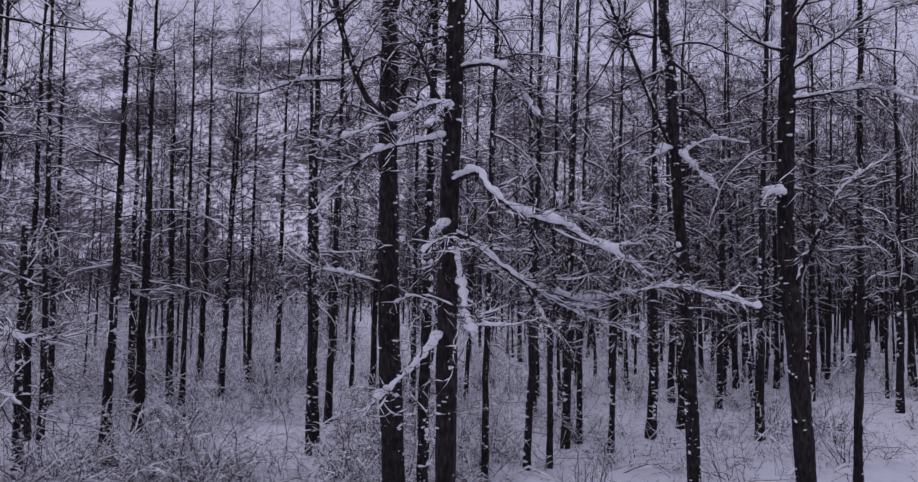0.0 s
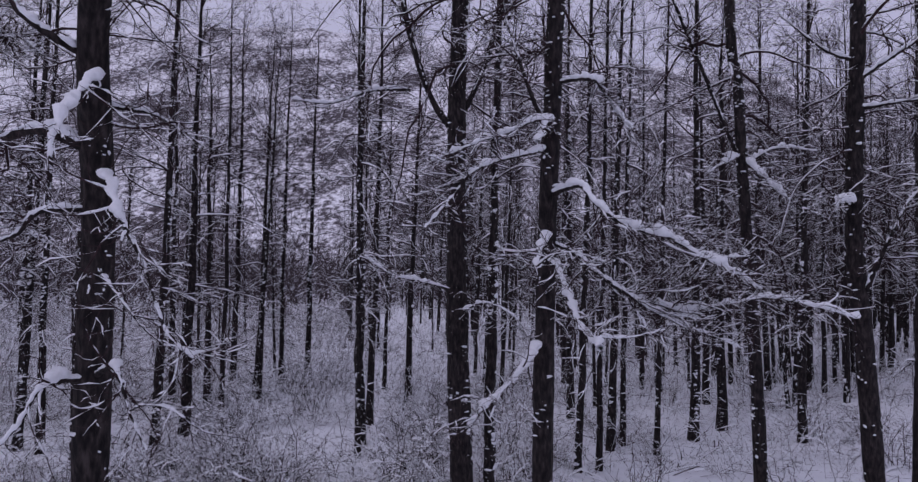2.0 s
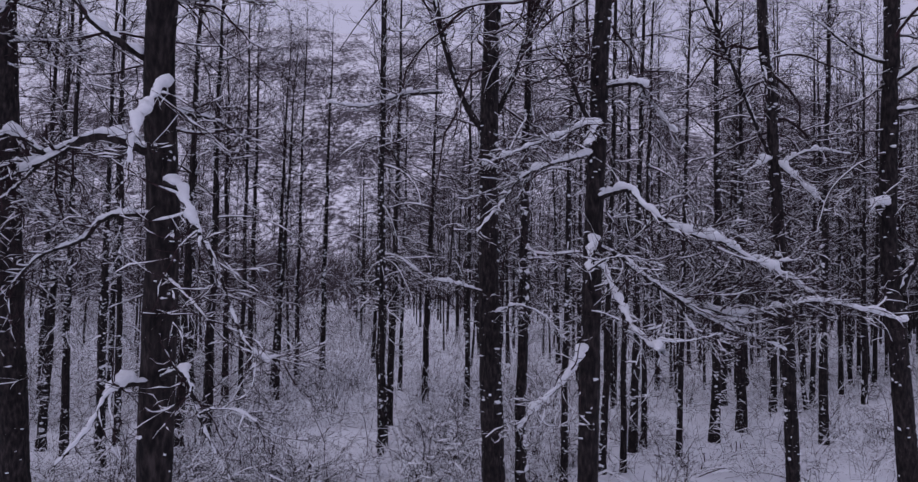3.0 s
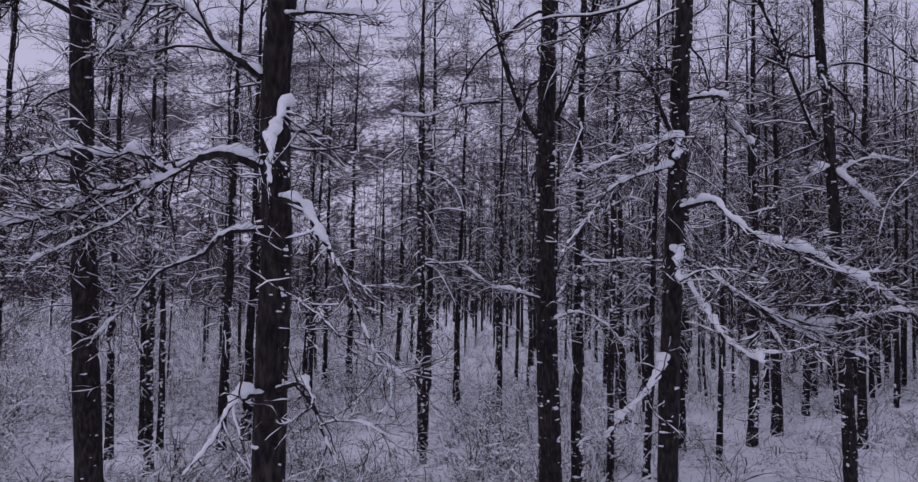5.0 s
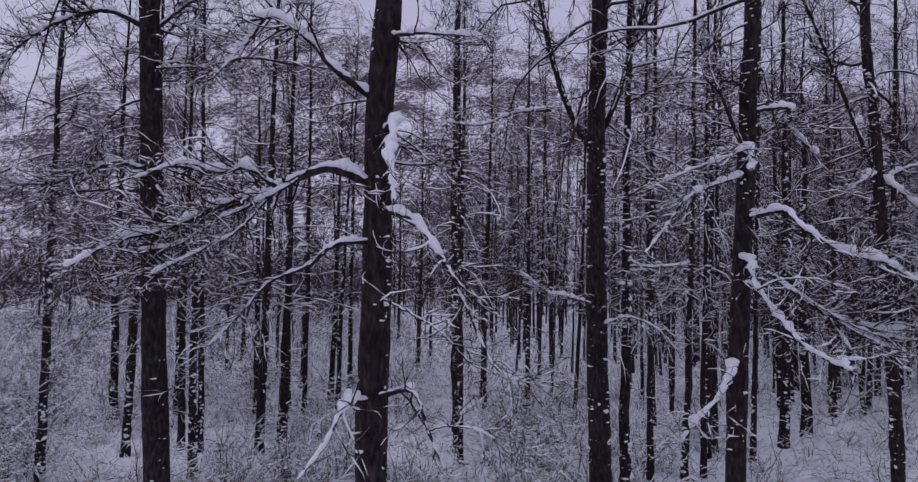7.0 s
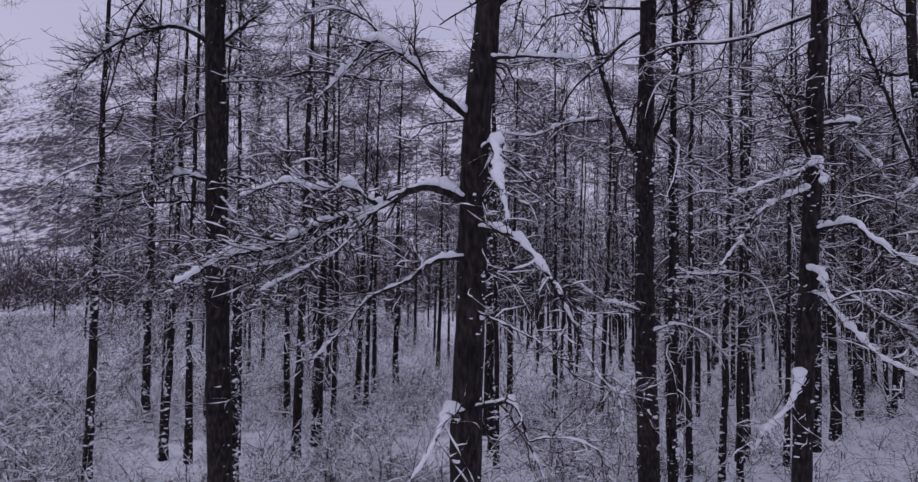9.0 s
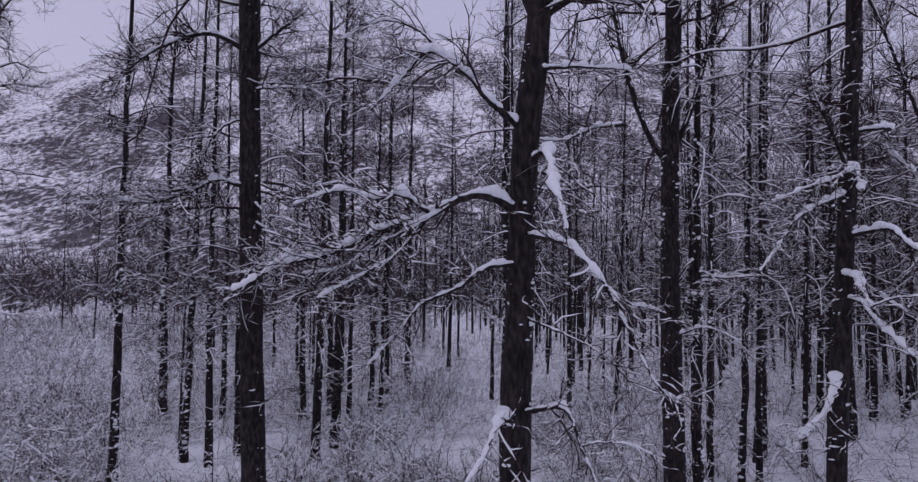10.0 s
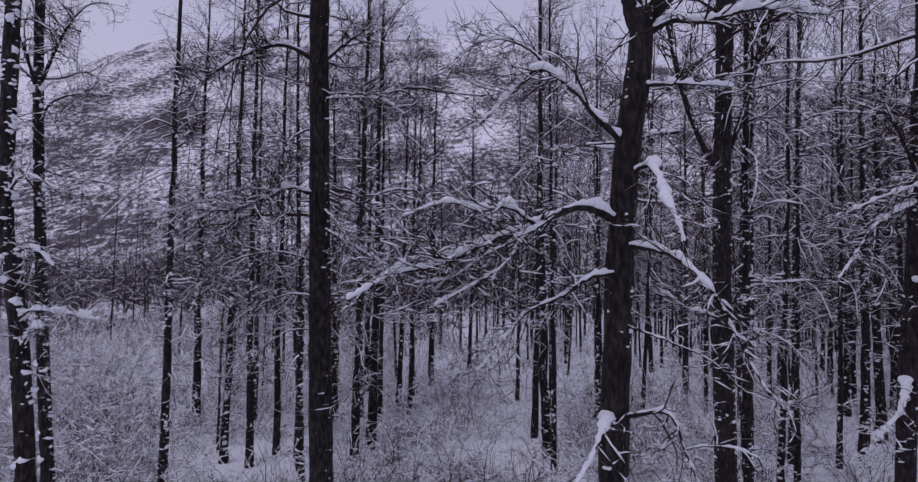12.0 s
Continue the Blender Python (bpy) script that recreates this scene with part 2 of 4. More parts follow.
# ---- ground, field and hillside ----
def swell(x, y):
    """Height of the snow: hummocks over buried brush under the trees, level field beyond."""
    p = Vector((x, y, 0))
    h = 0.16 * noise.noise(p * 0.35) + 0.10 * noise.noise(p * 0.9 + Vector((7, 3, 0))) + 0.05 * noise.noise(p * 2.3)
    far = min(1, max(0, (math.hypot(x, y) - 45) / 60))
    return h * (1 - 0.6 * far) - 0.05 + 0.22 * min(1, max(0, (x - 7) / 8)) * (1 - far)


def ground():
    near_x = [-40 + 0.4 * i for i in range(201)]
    xs = [-2500, -1200, -600, -300, -160, -90, -60] + near_x + [60, 90, 160, 300, 600, 1200, 2500]
    ys = [-400, -150, -60, -30, -15] + [-6 + 0.4 * i for i in range(141)] + [54, 60, 70, 82, 100, 130, 170, 220, 300, 500, 1000, 2600]
    v = [(x, y, swell(x, y)) for y in ys for x in xs]
    w = len(xs)
    f = [(j * w + i, j * w + i + 1, (j + 1) * w + i + 1, (j + 1) * w + i) for j in range(len(ys) - 1) for i in range(w - 1)]
    g = Geo()
    g.add(v, f)
    ob = new("ground", g.mesh("ground", GROUND_SNOW))
    tagged(ob, "deep uneven snow on the forest floor and field", "snow", kind="structure")


ground()


RIDGE = ((-1100, 110), (-720, 165), (-610, 200), (-535, 240), (-472, 278), (-400, 297), (-240, 306), (0, 300), (140, 276), (400, 240), (1100, 190))


def slope_height(x, y):
    up = max(0.0, (y - 240) / 560)
    p = Vector((x * 0.004, y * 0.004, 3.1))
    ridge = float(np.interp(x, [a for a, _ in RIDGE], [b for _, b in RIDGE]))
    h = ridge * min(1.0, up) ** 1.15
    return -6 + h * (1 + 0.05 * noise.noise(p)) + 12 * noise.noise(p * 4) * min(1, up * 3) * max(0, 1.1 - up) + 4 * noise.noise(p * 13) * min(1, up * 3)


def hillside():
    xs = [-1100 + 11 * i for i in range(201)]
    ys = [235 + 9 * j for j in range(76)]
    v = [(x, y, slope_height(x, y)) for y in ys for x in xs]
    w = len(xs)
    f = [(j * w + i, j * w + i + 1, (j + 1) * w + i + 1, (j + 1) * w + i) for j in range(len(ys) - 1) for i in range(w - 1)]
    g = Geo()
    g.add(v, f)
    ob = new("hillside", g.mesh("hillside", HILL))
    tagged(ob, "snow-covered hillside with patches of dark scrub", "hill", kind="structure")


hillside()


def hill_woods():
    rng = np.random.default_rng(31)
    n = 6500
    x, y = rng.uniform(-560, 560, n), 250 + 480 * rng.random(n) ** 0.8
    clump = np.array([noise.noise(Vector((a * 0.012, b * 0.02, 9))) for a, b in zip(x, y)])
    keep = clump + rng.normal(0, 0.25, n) > -0.05
    x, y = x[keep], y[keep]
    P0 = np.array([(a, b, slope_height(a, b) - 0.3) for a, b in zip(x, y)])
    g = Geo()
    M = len(P0)
    P, R = grow(P0, np.tile([0, 0, 1.0], (M, 1)), rng.uniform(1.5, 5, M), rng.uniform(0.10, 0.2, M), 2, rng, 0.3, 0.25, 0.2)
    tubes(g, P, R, sides=3)
    Q, S = sprout(P, R, 6, rng, (0.8, 2.4), K=2, thin=0.6, rmin=0.09, start=0.0)
    tubes(g, Q, S, sides=3)
    ob = new("hill_woods", g.mesh("hill_woods", HAZED_TWIG))
    tagged(ob, "scattered bare trees on the distant snowy slope", "woods", kind="stuff")


hill_woods()


def in_field(x, y):
    """The open snowfields beyond the wood and at the edge of the clearing."""
    return (np.abs(x / y - 0.2) < 0.2) & (y > 92) & (y < 160) | (((x + 55) / 7) ** 2 + ((y - 72) / 5) ** 2 < 1)


def far_woods():
    rng = np.random.default_rng(32)
    n = 2600
    x, y = rng.uniform(-190, 180, n), 118 + 70 * rng.random(n) ** 1.3
    tall = rng.uniform(6, 14.5, n)
    xs, ys = rng.uniform(-130, 60, 1300), 118 - 52 * rng.random(1300) ** 1.7  # saplings at the edge of the field
    x, y, tall = np.concatenate([x, xs]), np.concatenate([y, ys]), np.concatenate([tall, rng.uniform(1.2, 6.5, 1300)])
    keep = ~in_field(x, y)
    x, y, tall = x[keep], y[keep], tall[keep]
    n = len(x)
    P0 = np.stack([x, y, np.full(n, -0.3)], 1)
    g, s = Geo(), Geo()
    P, R = grow(P0, np.tile([0, 0, 1.0], (n, 1)), tall, rng.uniform(0.09, 0.17, n), 3, rng, 0.3, 0.04, 0.25)
    tubes(g, P, R, sides=3)
    Q, S = sprout(P, R, 13, rng, (1.2, 3.6), K=2, thin=0.6, rmin=0.055, lift=0.5, start=0.03)
    tubes(g, Q, S, sides=3)
    snow_on(s, Q[::2], S[::2], 0.08, rng, 0.7)
    ob = new("far_woods", g.mesh("far_woods", HAZED_TWIG))
    tagged(ob, "distant belt of bare trees along the field", "woods", kind="stuff")
    ob = new("far_woods_snow", s.mesh("far_woods_snow", SNOW))
    tagged(ob, "snow caught in the distant belt of trees", "snow", kind="stuff")


far_woods()


# ---- trees ----
def trunk_line(height, rng, bend=0.13):
    z = np.linspace(-0.4, height, 26)
    c = np.cumsum(rng.normal(0, 1, (26, 2)), 0)
    c = c - c[0]
    c = (c - np.outer((z + 0.4) / (height + 0.4), c[-1])) * bend * 0.12
    c = c - c[6]
    return np.column_stack([c, z])


def trunk_radii(z, r, height):
    return r * (np.clip(1 - z / (height + 0.3), 0.03, 1) ** 0.85 * 1.14 + 0.35 * np.exp(-np.clip(z, 0, None) / 0.35))


def crown_lines(line, radii, n, rng, z0, height, reach=2.0, K=7, wobble=0.18):
    """Branches: level and sagging low on the trunk, rising steeply and curving upright in the crown."""
    z = np.sort(z0 + (height * 0.985 - z0) * rng.random(n) ** 0.8)
    p = np.column_stack([np.interp(z, line[:, 2], line[:, j]) for j in range(3)])
    u = (z - z0) / (height - z0)
    high = np.clip((u - 0.3) / 0.3, 0, 1)
    az = rng.uniform(0, 2 * np.pi, n)
    el = np.radians(np.where(high > rng.random(n), 36 + 22 * u, 8) + rng.normal(0, 11, n))
    d = np.column_stack([np.cos(az) * np.cos(el), np.sin(az) * np.cos(el), np.sin(el)])
    L = reach * (0.3 + 0.85 * np.clip(u * 2.6, 0, 1) * (1 - 0.62 * u)) * rng.uniform(0.45, 1.25, n)
    r = np.minimum(np.interp(z, line[:, 2], radii) * 0.45, 0.004 + 0.0085 * L)
    sweep = np.where(el < radians(22), rng.uniform(-0.5, -0.05, n), rng.uniform(-0.05, 0.3, n))
    P, R = grow(p, d, L, r, K, rng, 0.0, wobble, 0.25)
    P[..., 2] += sweep[:, None] * L[:, None] * np.linspace(0, 1, K) ** 2
    return P, R


def slim_tree(seed, r, height, limbs, twigs, sprigs, z0=3.2, reach=2.0, top=None, detail=2):
    """A straight bare tree: trunk, snow on the bark, branches and the snow that they carry."""
    rng = np.random.default_rng(seed)
    root = new("tree")
    line = trunk_line(height, rng)
    radii = trunk_radii(line[:, 2], r, height)
    if top:
        keep = line[:, 2] < top
        line, radii = line[keep], radii[keep]
    z = np.linspace(line[0, 2], line[-1, 2], (0, 22, 26, 90)[detail])
    fine = np.column_stack([np.interp(z, line[:, 2], line[:, j]) for j in range(3)])
    rf = np.interp(z, line[:, 2], radii)
    g = Geo()
    sides = (0, 6, 8, 12)[detail]
    rough = 0.86 + 0.28 * rng.random((1, len(z), sides)) if detail > 2 else None
    tubes(g, fine[None], rf[None], sides=sides, rough=rough)
    part("trunk", g, BARK, root)
    if detail > 0:
        g = Geo()
        flecks(g, line, radii, (0, 60, 170, 280)[detail], rng, (0, 0.06, 0.055, 0.05)[detail], 0.2, height * 0.6, -90, 110, 60)
        part("bark_snow", g, SNOW, root, "snow clinging to the bark", "stuff")
    P, R = crown_lines(line, radii, limbs, rng, z0, line[-1, 2], reach, (4, 5, 6, 7)[detail])
    if detail > 2:
        for k in range(limbs):  # each branch with its own twigs and snow
            g, s = Geo(), Geo()
            p, r_ = P[k:k + 1], R[k:k + 1]
            tubes(g, p, r_, sides=4)
            snow_on(s, p, r_, 0.042, rng, 0.85, every=1)
            Q, S = sprout(p, r_, twigs, rng, (0.2, 0.9), K=4, rmin=0.0045)
            tubes(g, Q, S)
            snow_on(s, Q, S, 0.018, rng, 0.5, every=1)
            Q, S = sprout(Q, S, sprigs, rng, (0.12, 0.5), K=2, rmin=0.0038)
            tubes(g, Q, S)
            snow_on(s, Q[::3], S[::3], 0.016, rng, 0.7)
            part("snow", s, SNOW, part("branch", g, TWIG, root), "", "stuff")
        return root
    g, s = Geo(), Geo()
    tubes(g, P, R)
    snow_on(s, P, R, 0.034, rng, 0.55, every=1)
    Q, S = sprout(P, R, twigs, rng, (0.25, 1.0), K=1 + detail, rmin=(0, 0.007, 0.005)[detail])
    tubes(g, Q, S)
    snow_on(s, Q[::3], S[::3], 0.022, rng, 0.5)
    if sprigs:
        Q, S = sprout(Q, S, sprigs, rng, (0.15, 0.6), K=2, rmin=(0, 0.0055, 0.0045)[detail])
        tubes(g, Q, S)
    part("crown", g, TWIG, root)
    part("crown_snow", s, SNOW, root, "snow lying along the twigs", "stuff")
    return root


GROUP = "trees of the winter wood"


def set_tree(proto, x, y, lean_x, lean_y, turn, scale):
    """The tree passes over x, y three metres up."""
    m = pose(x - 3 * math.sin(radians(lean_x)), y + 3 * math.sin(radians(lean_y)), 0, lean_y, lean_x, 0) @ pose(0, 0, 0, 0, 0, turn)
    return copy_thing(proto, m @ Matrix.Diagonal((scale, scale, 1, 1)))


SLIM = "slender leafless tree, dark bark, snow along its branches"


def stand():
    rng = np.random.default_rng(5)
    near = [slim_tree(100 + i, 0.1, 14.8 + i * 0.7, 47, 8, 3, z0=1.5 + 0.5 * (i % 3), reach=2.2, detail=3) for i in range(5)]
    mid = [slim_tree(200 + i, 0.1, 13.2 + i * 0.9, 54, 9, 2, z0=2.0, reach=2.2, detail=2) for i in range(4)]
    places = [
        (-10.49, 16.86, .15), (-8.89, 17.08, .21), (-8.6, 18.1, .24), (-10.5, 21.4, .2), (-9.9, 22.9, .21),
        (-8.92, 21.83, .16), (-10.22, 26.7, .23), (-8.53, 24.47, .19), (-8.37, 26.66, .18), (-7.64, 28.39, .23)]
    places += [
        (-3.75, 17.4, .23), (-3.62, 16.3, .13), (-3.69, 19.88, .2), (-3.95, 25.49, .15), (-2.87, 23.2, .21),
        (2.30, 20.6, .21), (2.85, 16.78, .19), (3.32, 17.6, .14), (4.0, 16.7, .13), (5.35, 17.89, .23)]
    places += [
        (6.62, 19.46, .27), (8.65, 21.6, .2), (8.13, 17.69, .2), (12.06, 24.89, .2), (7.44, 12.18, .14),
        (13.93, 20.64, .2), (-12.67, 13.79, .18), (-15.0, 20.8, .24), (-13.37, 21.89, .18), (-15.12, 31.18, .12)]
    places += [
        (-12.58, 17.33, .19), (-13.16, 18.24, .07), (-11.81, 16.78, .17), (-11.22, 17.32, .17), (-7.97, 22.79, .16),
        (-1.43, 22.0, .17), (-0.55, 11.5, .18), (0.66, 14.27, .14), (1.69, 14.91, .15), (2.2, 15.3, .13)]
    for x, y, d in places:
        pool = near if y < 19 else mid
        s = d / 0.2
        ob = set_tree(pool[rng.integers(len(pool))], x, y, rng.normal(0.9, 0.9), rng.normal(0, 0.8), rng.uniform(0, 360), s)
        wide = "thin young" if d < 0.15 else ("sturdy" if d > 0.22 else "slender")
        tagged(ob, wide + " leafless tree, dark bark, snow along its branches", "tree", GROUP)
    # the wood behind: thick to the east, open towards the field
    light = [slim_tree(300 + i, 0.1, 12.5 + i, 56, 9, 0, z0=2.6, reach=2.1, detail=1) for i in range(4)]
    taken = [(x, y) for x, y, _ in places]
    deep = []
    for _ in range(6000):
        y = 22 + 68 * rng.random() ** 1.1
        x = rng.uniform(-0.22 * y + 1.0, 0.80 * y + 4)
        if x < -0.10 * y + 2 and rng.random() < 0.85:
            continue
        if 0.04 < x / y < 0.34 and rng.random() < (0.85 if x / y > 0.16 and y < 38 else 0.6):  # a thin lane through the wood
            continue
        if min(math.hypot(x - a, y - b) for a, b in taken) < ((1.0 if x > 0.3 * y else 1.3) if y > 38 else (1.5 if x > 0.3 * y else 2.0)):
            continue
        taken.append((x, y))
        if y > 38:
            deep.append((x, y))
            continue
        ob = set_tree(light[rng.integers(4)], x, y, rng.normal(0.5, 1.5), rng.normal(0, 1.0), rng.uniform(0, 360), rng.uniform(0.45, 1.05))
        tagged(ob, "bare tree deep in the snowy wood", "tree", GROUP)
        if len(taken) >= 650:
            break
    g, s = Geo(), Geo()
    P0 = np.array([(x, y, -0.3) for x, y in deep])
    n = len(P0)
    P, R = grow(P0, np.tile([0.01, 0, 1.0], (n, 1)), np.where(np.abs(P0[:, 0] / P0[:, 1] - 0.25) < 0.1, rng.uniform(7.5, 11.5, n), rng.uniform(11, 16.5, n)), rng.uniform(0.05, 0.11, n), 8, rng, 0.1, 0.015, 0.15, 0.03)
    tubes(g, P, R, sides=5)
    Q, S = sprout(P, R, 30, rng, (0.7, 2.8), (40, 90), K=3, thin=0.35, rmin=0.012, start=0.22, flat=0.3, lift=0.5)
    S = np.minimum(S, 0.024)
    tubes(g, Q, S)
    snow_on(s, Q, S, 0.034, rng, 0.34, every=1)
    Q, S = sprout(Q, S, 5, rng, (0.3, 1.2), K=2, rmin=0.009)
    tubes(g, Q, S)
    snow_on(s, Q[::5], S[::5], 0.04, rng, 0.7)
    tagged(new("deep_wood", g.mesh("deep_wood", BARK)), "dense bare trunks and twigs deep in the wood", "woods", kind="stuff")
    tagged(new("deep_wood_snow", s.mesh("deep_wood_snow", SNOW)), "snow on the branches deep in the wood", "snow", kind="stuff")
    # close-set young trees on the eastern side
    for _ in range(30):
        y = rng.uniform(20, 33)
        x = rng.uniform(0.42 * y, 0.85 * y + 1)
        if min(math.hypot(x - a, y - b) for a, b in taken) < 0.9:
            continue
        taken.append((x, y))
        ob = set_tree(light[rng.integers(4)], x, y, rng.normal(0.5, 1.5), rng.normal(0, 1.0), rng.uniform(0, 360), rng.uniform(0.4, 0.85))
        tagged(ob, "slim bare tree in the close-set eastern wood", "tree", GROUP)
    # young growth between the eastern trunks
    young = [slim_tree(350 + i, 0.07, 7.2 + 1.1 * i, 42, 8, 0, z0=1.3, reach=1.7, detail=1) for i in range(3)]
    for _ in range(70):
        y = rng.uniform(22, 42)
        x = rng.uniform(0.08 * y, 0.78 * y)
        if min(math.hypot(x - a, y - b) for a, b in taken) < 0.8:
            continue
        taken.append((x, y))
        ob = set_tree(young[rng.integers(3)], x, y, rng.normal(0.5, 2), rng.normal(0, 1.5), rng.uniform(0, 360), rng.uniform(0.6, 1.1))
        tagged(ob, "young bare tree with close twigs under snow", "tree", GROUP)
    # few thin stems in the clearing
    for _ in range(34):
        y = rng.uniform(24, 75)
        x = rng.uniform(-0.95 * y - 3, -0.26 * y)
        if min(math.hypot(x - a, y - b) for a, b in taken) < 1.5:
            continue
        ob = set_tree(light[rng.integers(4)], x, y, rng.normal(0.5, 2), rng.normal(0, 1.0), rng.uniform(0, 360), rng.uniform(0.3, 0.7))
        tagged(ob, "thin bare tree standing in the snowy clearing", "tree", GROUP)
    snag = slim_tree(400, 0.088, 13, 14, 5, 2, z0=2.0, reach=1.2, top=5.7, detail=3)
    snag.matrix_basis = pose(-10.0, 15.17, 0)
    tagged(snag, "broken dead tree stem with a snow cap", "tree", GROUP)
    for ob in near + mid + light + young:
        for o in (*ob.children_recursive, ob):
            bpy.data.objects.remove(o)


stand()


def near_tree(points, r, height, label, branches, low, reach, crumbs, forks=(), limbs=()):
    """A tree close to the path: its own trunk line, stems and limbs, each with its twigs and snow."""
    rng = np.random.default_rng(int(1000 * r) + int(height) + int(abs(points[0][0]) * 100))
    root = new("tree")
    base = np.array(points[0])
    lean = (np.array(points[1]) - base) / (points[1][2] - base[2])
    foot = base + lean * (-0.4 - base[2]) * 0.7
    foot[2] = -0.4
    top = np.array(points[-1])
    head = [tuple(foot)] + list(points)
    if not forks or r > 0.15 and len(forks) < 2 or forks[0][0][0][2] < 7.1:
        head.append((top[0] + 0.1, top[1] + 0.1, height))
    line = curve_through(head, 0.06)
    line[:, :2] += 0.008 * np.column_stack([smooth_random(rng, 1, len(line), 9)[0], smooth_random(rng, 1, len(line), 9)[0]])
    order = np.maximum.accumulate(line[:, 2] + np.arange(len(line)) * 1e-5)
    line[:, 2] = order
    radii = r * (np.clip(1.04 - 0.55 * (order / height), 0.1, 2) + 0.4 * np.exp(-np.clip(order, 0, None) / 0.4))
    radii *= 0.96 + 0.1 * smooth_random(rng, 1, len(line), 6)[0]
    sides = 22
    ridge = smooth_random(rng, len(line) // 9 + 2, sides * 4, 4)[:, ::4]
    rows = np.linspace(0, len(ridge) - 1.01, len(line))
    k = rows.astype(int)
    f = (rows - k)[:, None]
    rough = 0.93 + 0.14 * (ridge[k] * (1 - f) + ridge[k + 1] * f) + 0.05 * rng.random((len(line), sides))
    g = Geo()
    tubes(g, line[None], radii[None], sides=sides, rough=rough[None])
    part("trunk", g, BARK, root, "dark cracked bark")
    g = Geo()
    flecks(g, line, radii, min(340, int(170 + 10000 * max(0, crumbs - 0.03))), rng, crumbs * 0.85, 1.0, min(height, 9), -90, 125, 68)
    flecks(g, line, radii, 50, rng, 0.022, 1.0, min(height, 9))
    part("bark_snow", g, SNOW, root, "snow clinging to the bark", "stuff")
    for pts, r0, snow in forks:
        end = np.array(pts[-1]) + (np.array(pts[-1]) - np.array(pts[-2])) * 2.5
        pts = pts + [tuple(end), (end[0], end[1], end[2] + 1.5)]
        limb(root, pts, r0, snow, rng, "stem", 0.62)
    for pts, r0, snow, twiggy in limbs:
        limb(root, pts, r0, snow, rng, "limb", 0.2, twiggy)
    # the crown over the limbs
    g, s = Geo(), Geo()
    P, R = crown_lines(line, radii, branches, rng, low, line[-1, 2], reach, 12, 0.2)
    clear = (P[:, 0, 2] > 8) | (P[:, -1, 1] - P[:, 0, 1] > -0.35)  # the side over the path has shed its low branches
    P, R = P[clear], R[clear]
    tubes(g, P, R, sides=5)
    snow_on(s, P, R, 0.024, rng, 0.5, sides=5)
    Q, S = sprout(P, R, 12, rng, (0.3, 1.1), K=6, rmin=0.0045)
    tubes(g, Q, S)
    snow_on(s, Q, S, 0.015, rng, 0.42, every=1)
    Q, S = sprout(Q, S, 4, rng, (0.12, 0.45), K=3, rmin=0.003)
    tubes(g, Q, S)
    snow_on(s, Q[::2], S[::2], 0.012, rng, 0.5)
    part("crown", g, TWIG, root)
    part("crown_snow", s, SNOW, root, "snow lying along the twigs", "stuff")
    tagged(root, label, "tree", GROUP)


def limb(root, pts, r0, snow, rng, name, end, twiggy=12):
    """One limb or side stem with its curling twigs and the lumpy snow on top."""
    line = curve_through(pts, 0.03)
    line[1:-1] += rng.normal(0, 0.003, (len(line) - 2, 3))
    n = len(line)
    R = r0 * (end + (1 - end) * np.linspace(1, 0, n) ** 1.3) * (0.88 + 0.28 * smooth_random(rng, 1, n, 5)[0])
    g = Geo()
    tubes(g, line[None], R[None], sides=9)
    ob = part(name, g, BARK, root)
    g = Geo()
    heap = (0.6 + 0.8 * smooth_random(rng, 1, n, 11)) * np.clip(0.4 + np.linspace(0, 5, n), 0, 1)
    snow_on(g, line[None], R[None], snow * heap, rng, 0.95, every=3.0, sides=10, plump=0.55)
    part("snow", g, SNOW, ob, "thick soft snow along the wood")
    length = n * 0.03
    t, g = Geo(), Geo()
    Q, S1 = sprout(line[None], R[None], int(2 + length * twiggy), rng, (0.15, 0.95), K=8, thin=0.5, rmin=0.005, wobble=0.16, lift=0.1, start=0.25)
    S1 = np.minimum(S1, 0.012)
    tubes(t, Q, S1, sides=4)
    snow_on(g, Q, S1, min(0.022, snow * 0.36), rng, 0.5, every=1, sides=4)
    Q2, S2 = sprout(Q, S1, 5, rng, (0.1, 0.45), K=5, rmin=0.0032, wobble=0.2)
    tubes(t, Q2, S2)
    snow_on(g, Q2[::2], S2[::2], 0.014, rng, 0.55, every=1)
    Q3, S3 = sprout(Q2, S2, 2, rng, (0.06, 0.25), K=3, rmin=0.0024)
    tubes(t, Q3, S3)
    part("twig_growth", t, TWIG, ob, "", "stuff")
    part("twig_snow", g, SNOW, ob, "crumbs of snow on the twigs", "stuff")


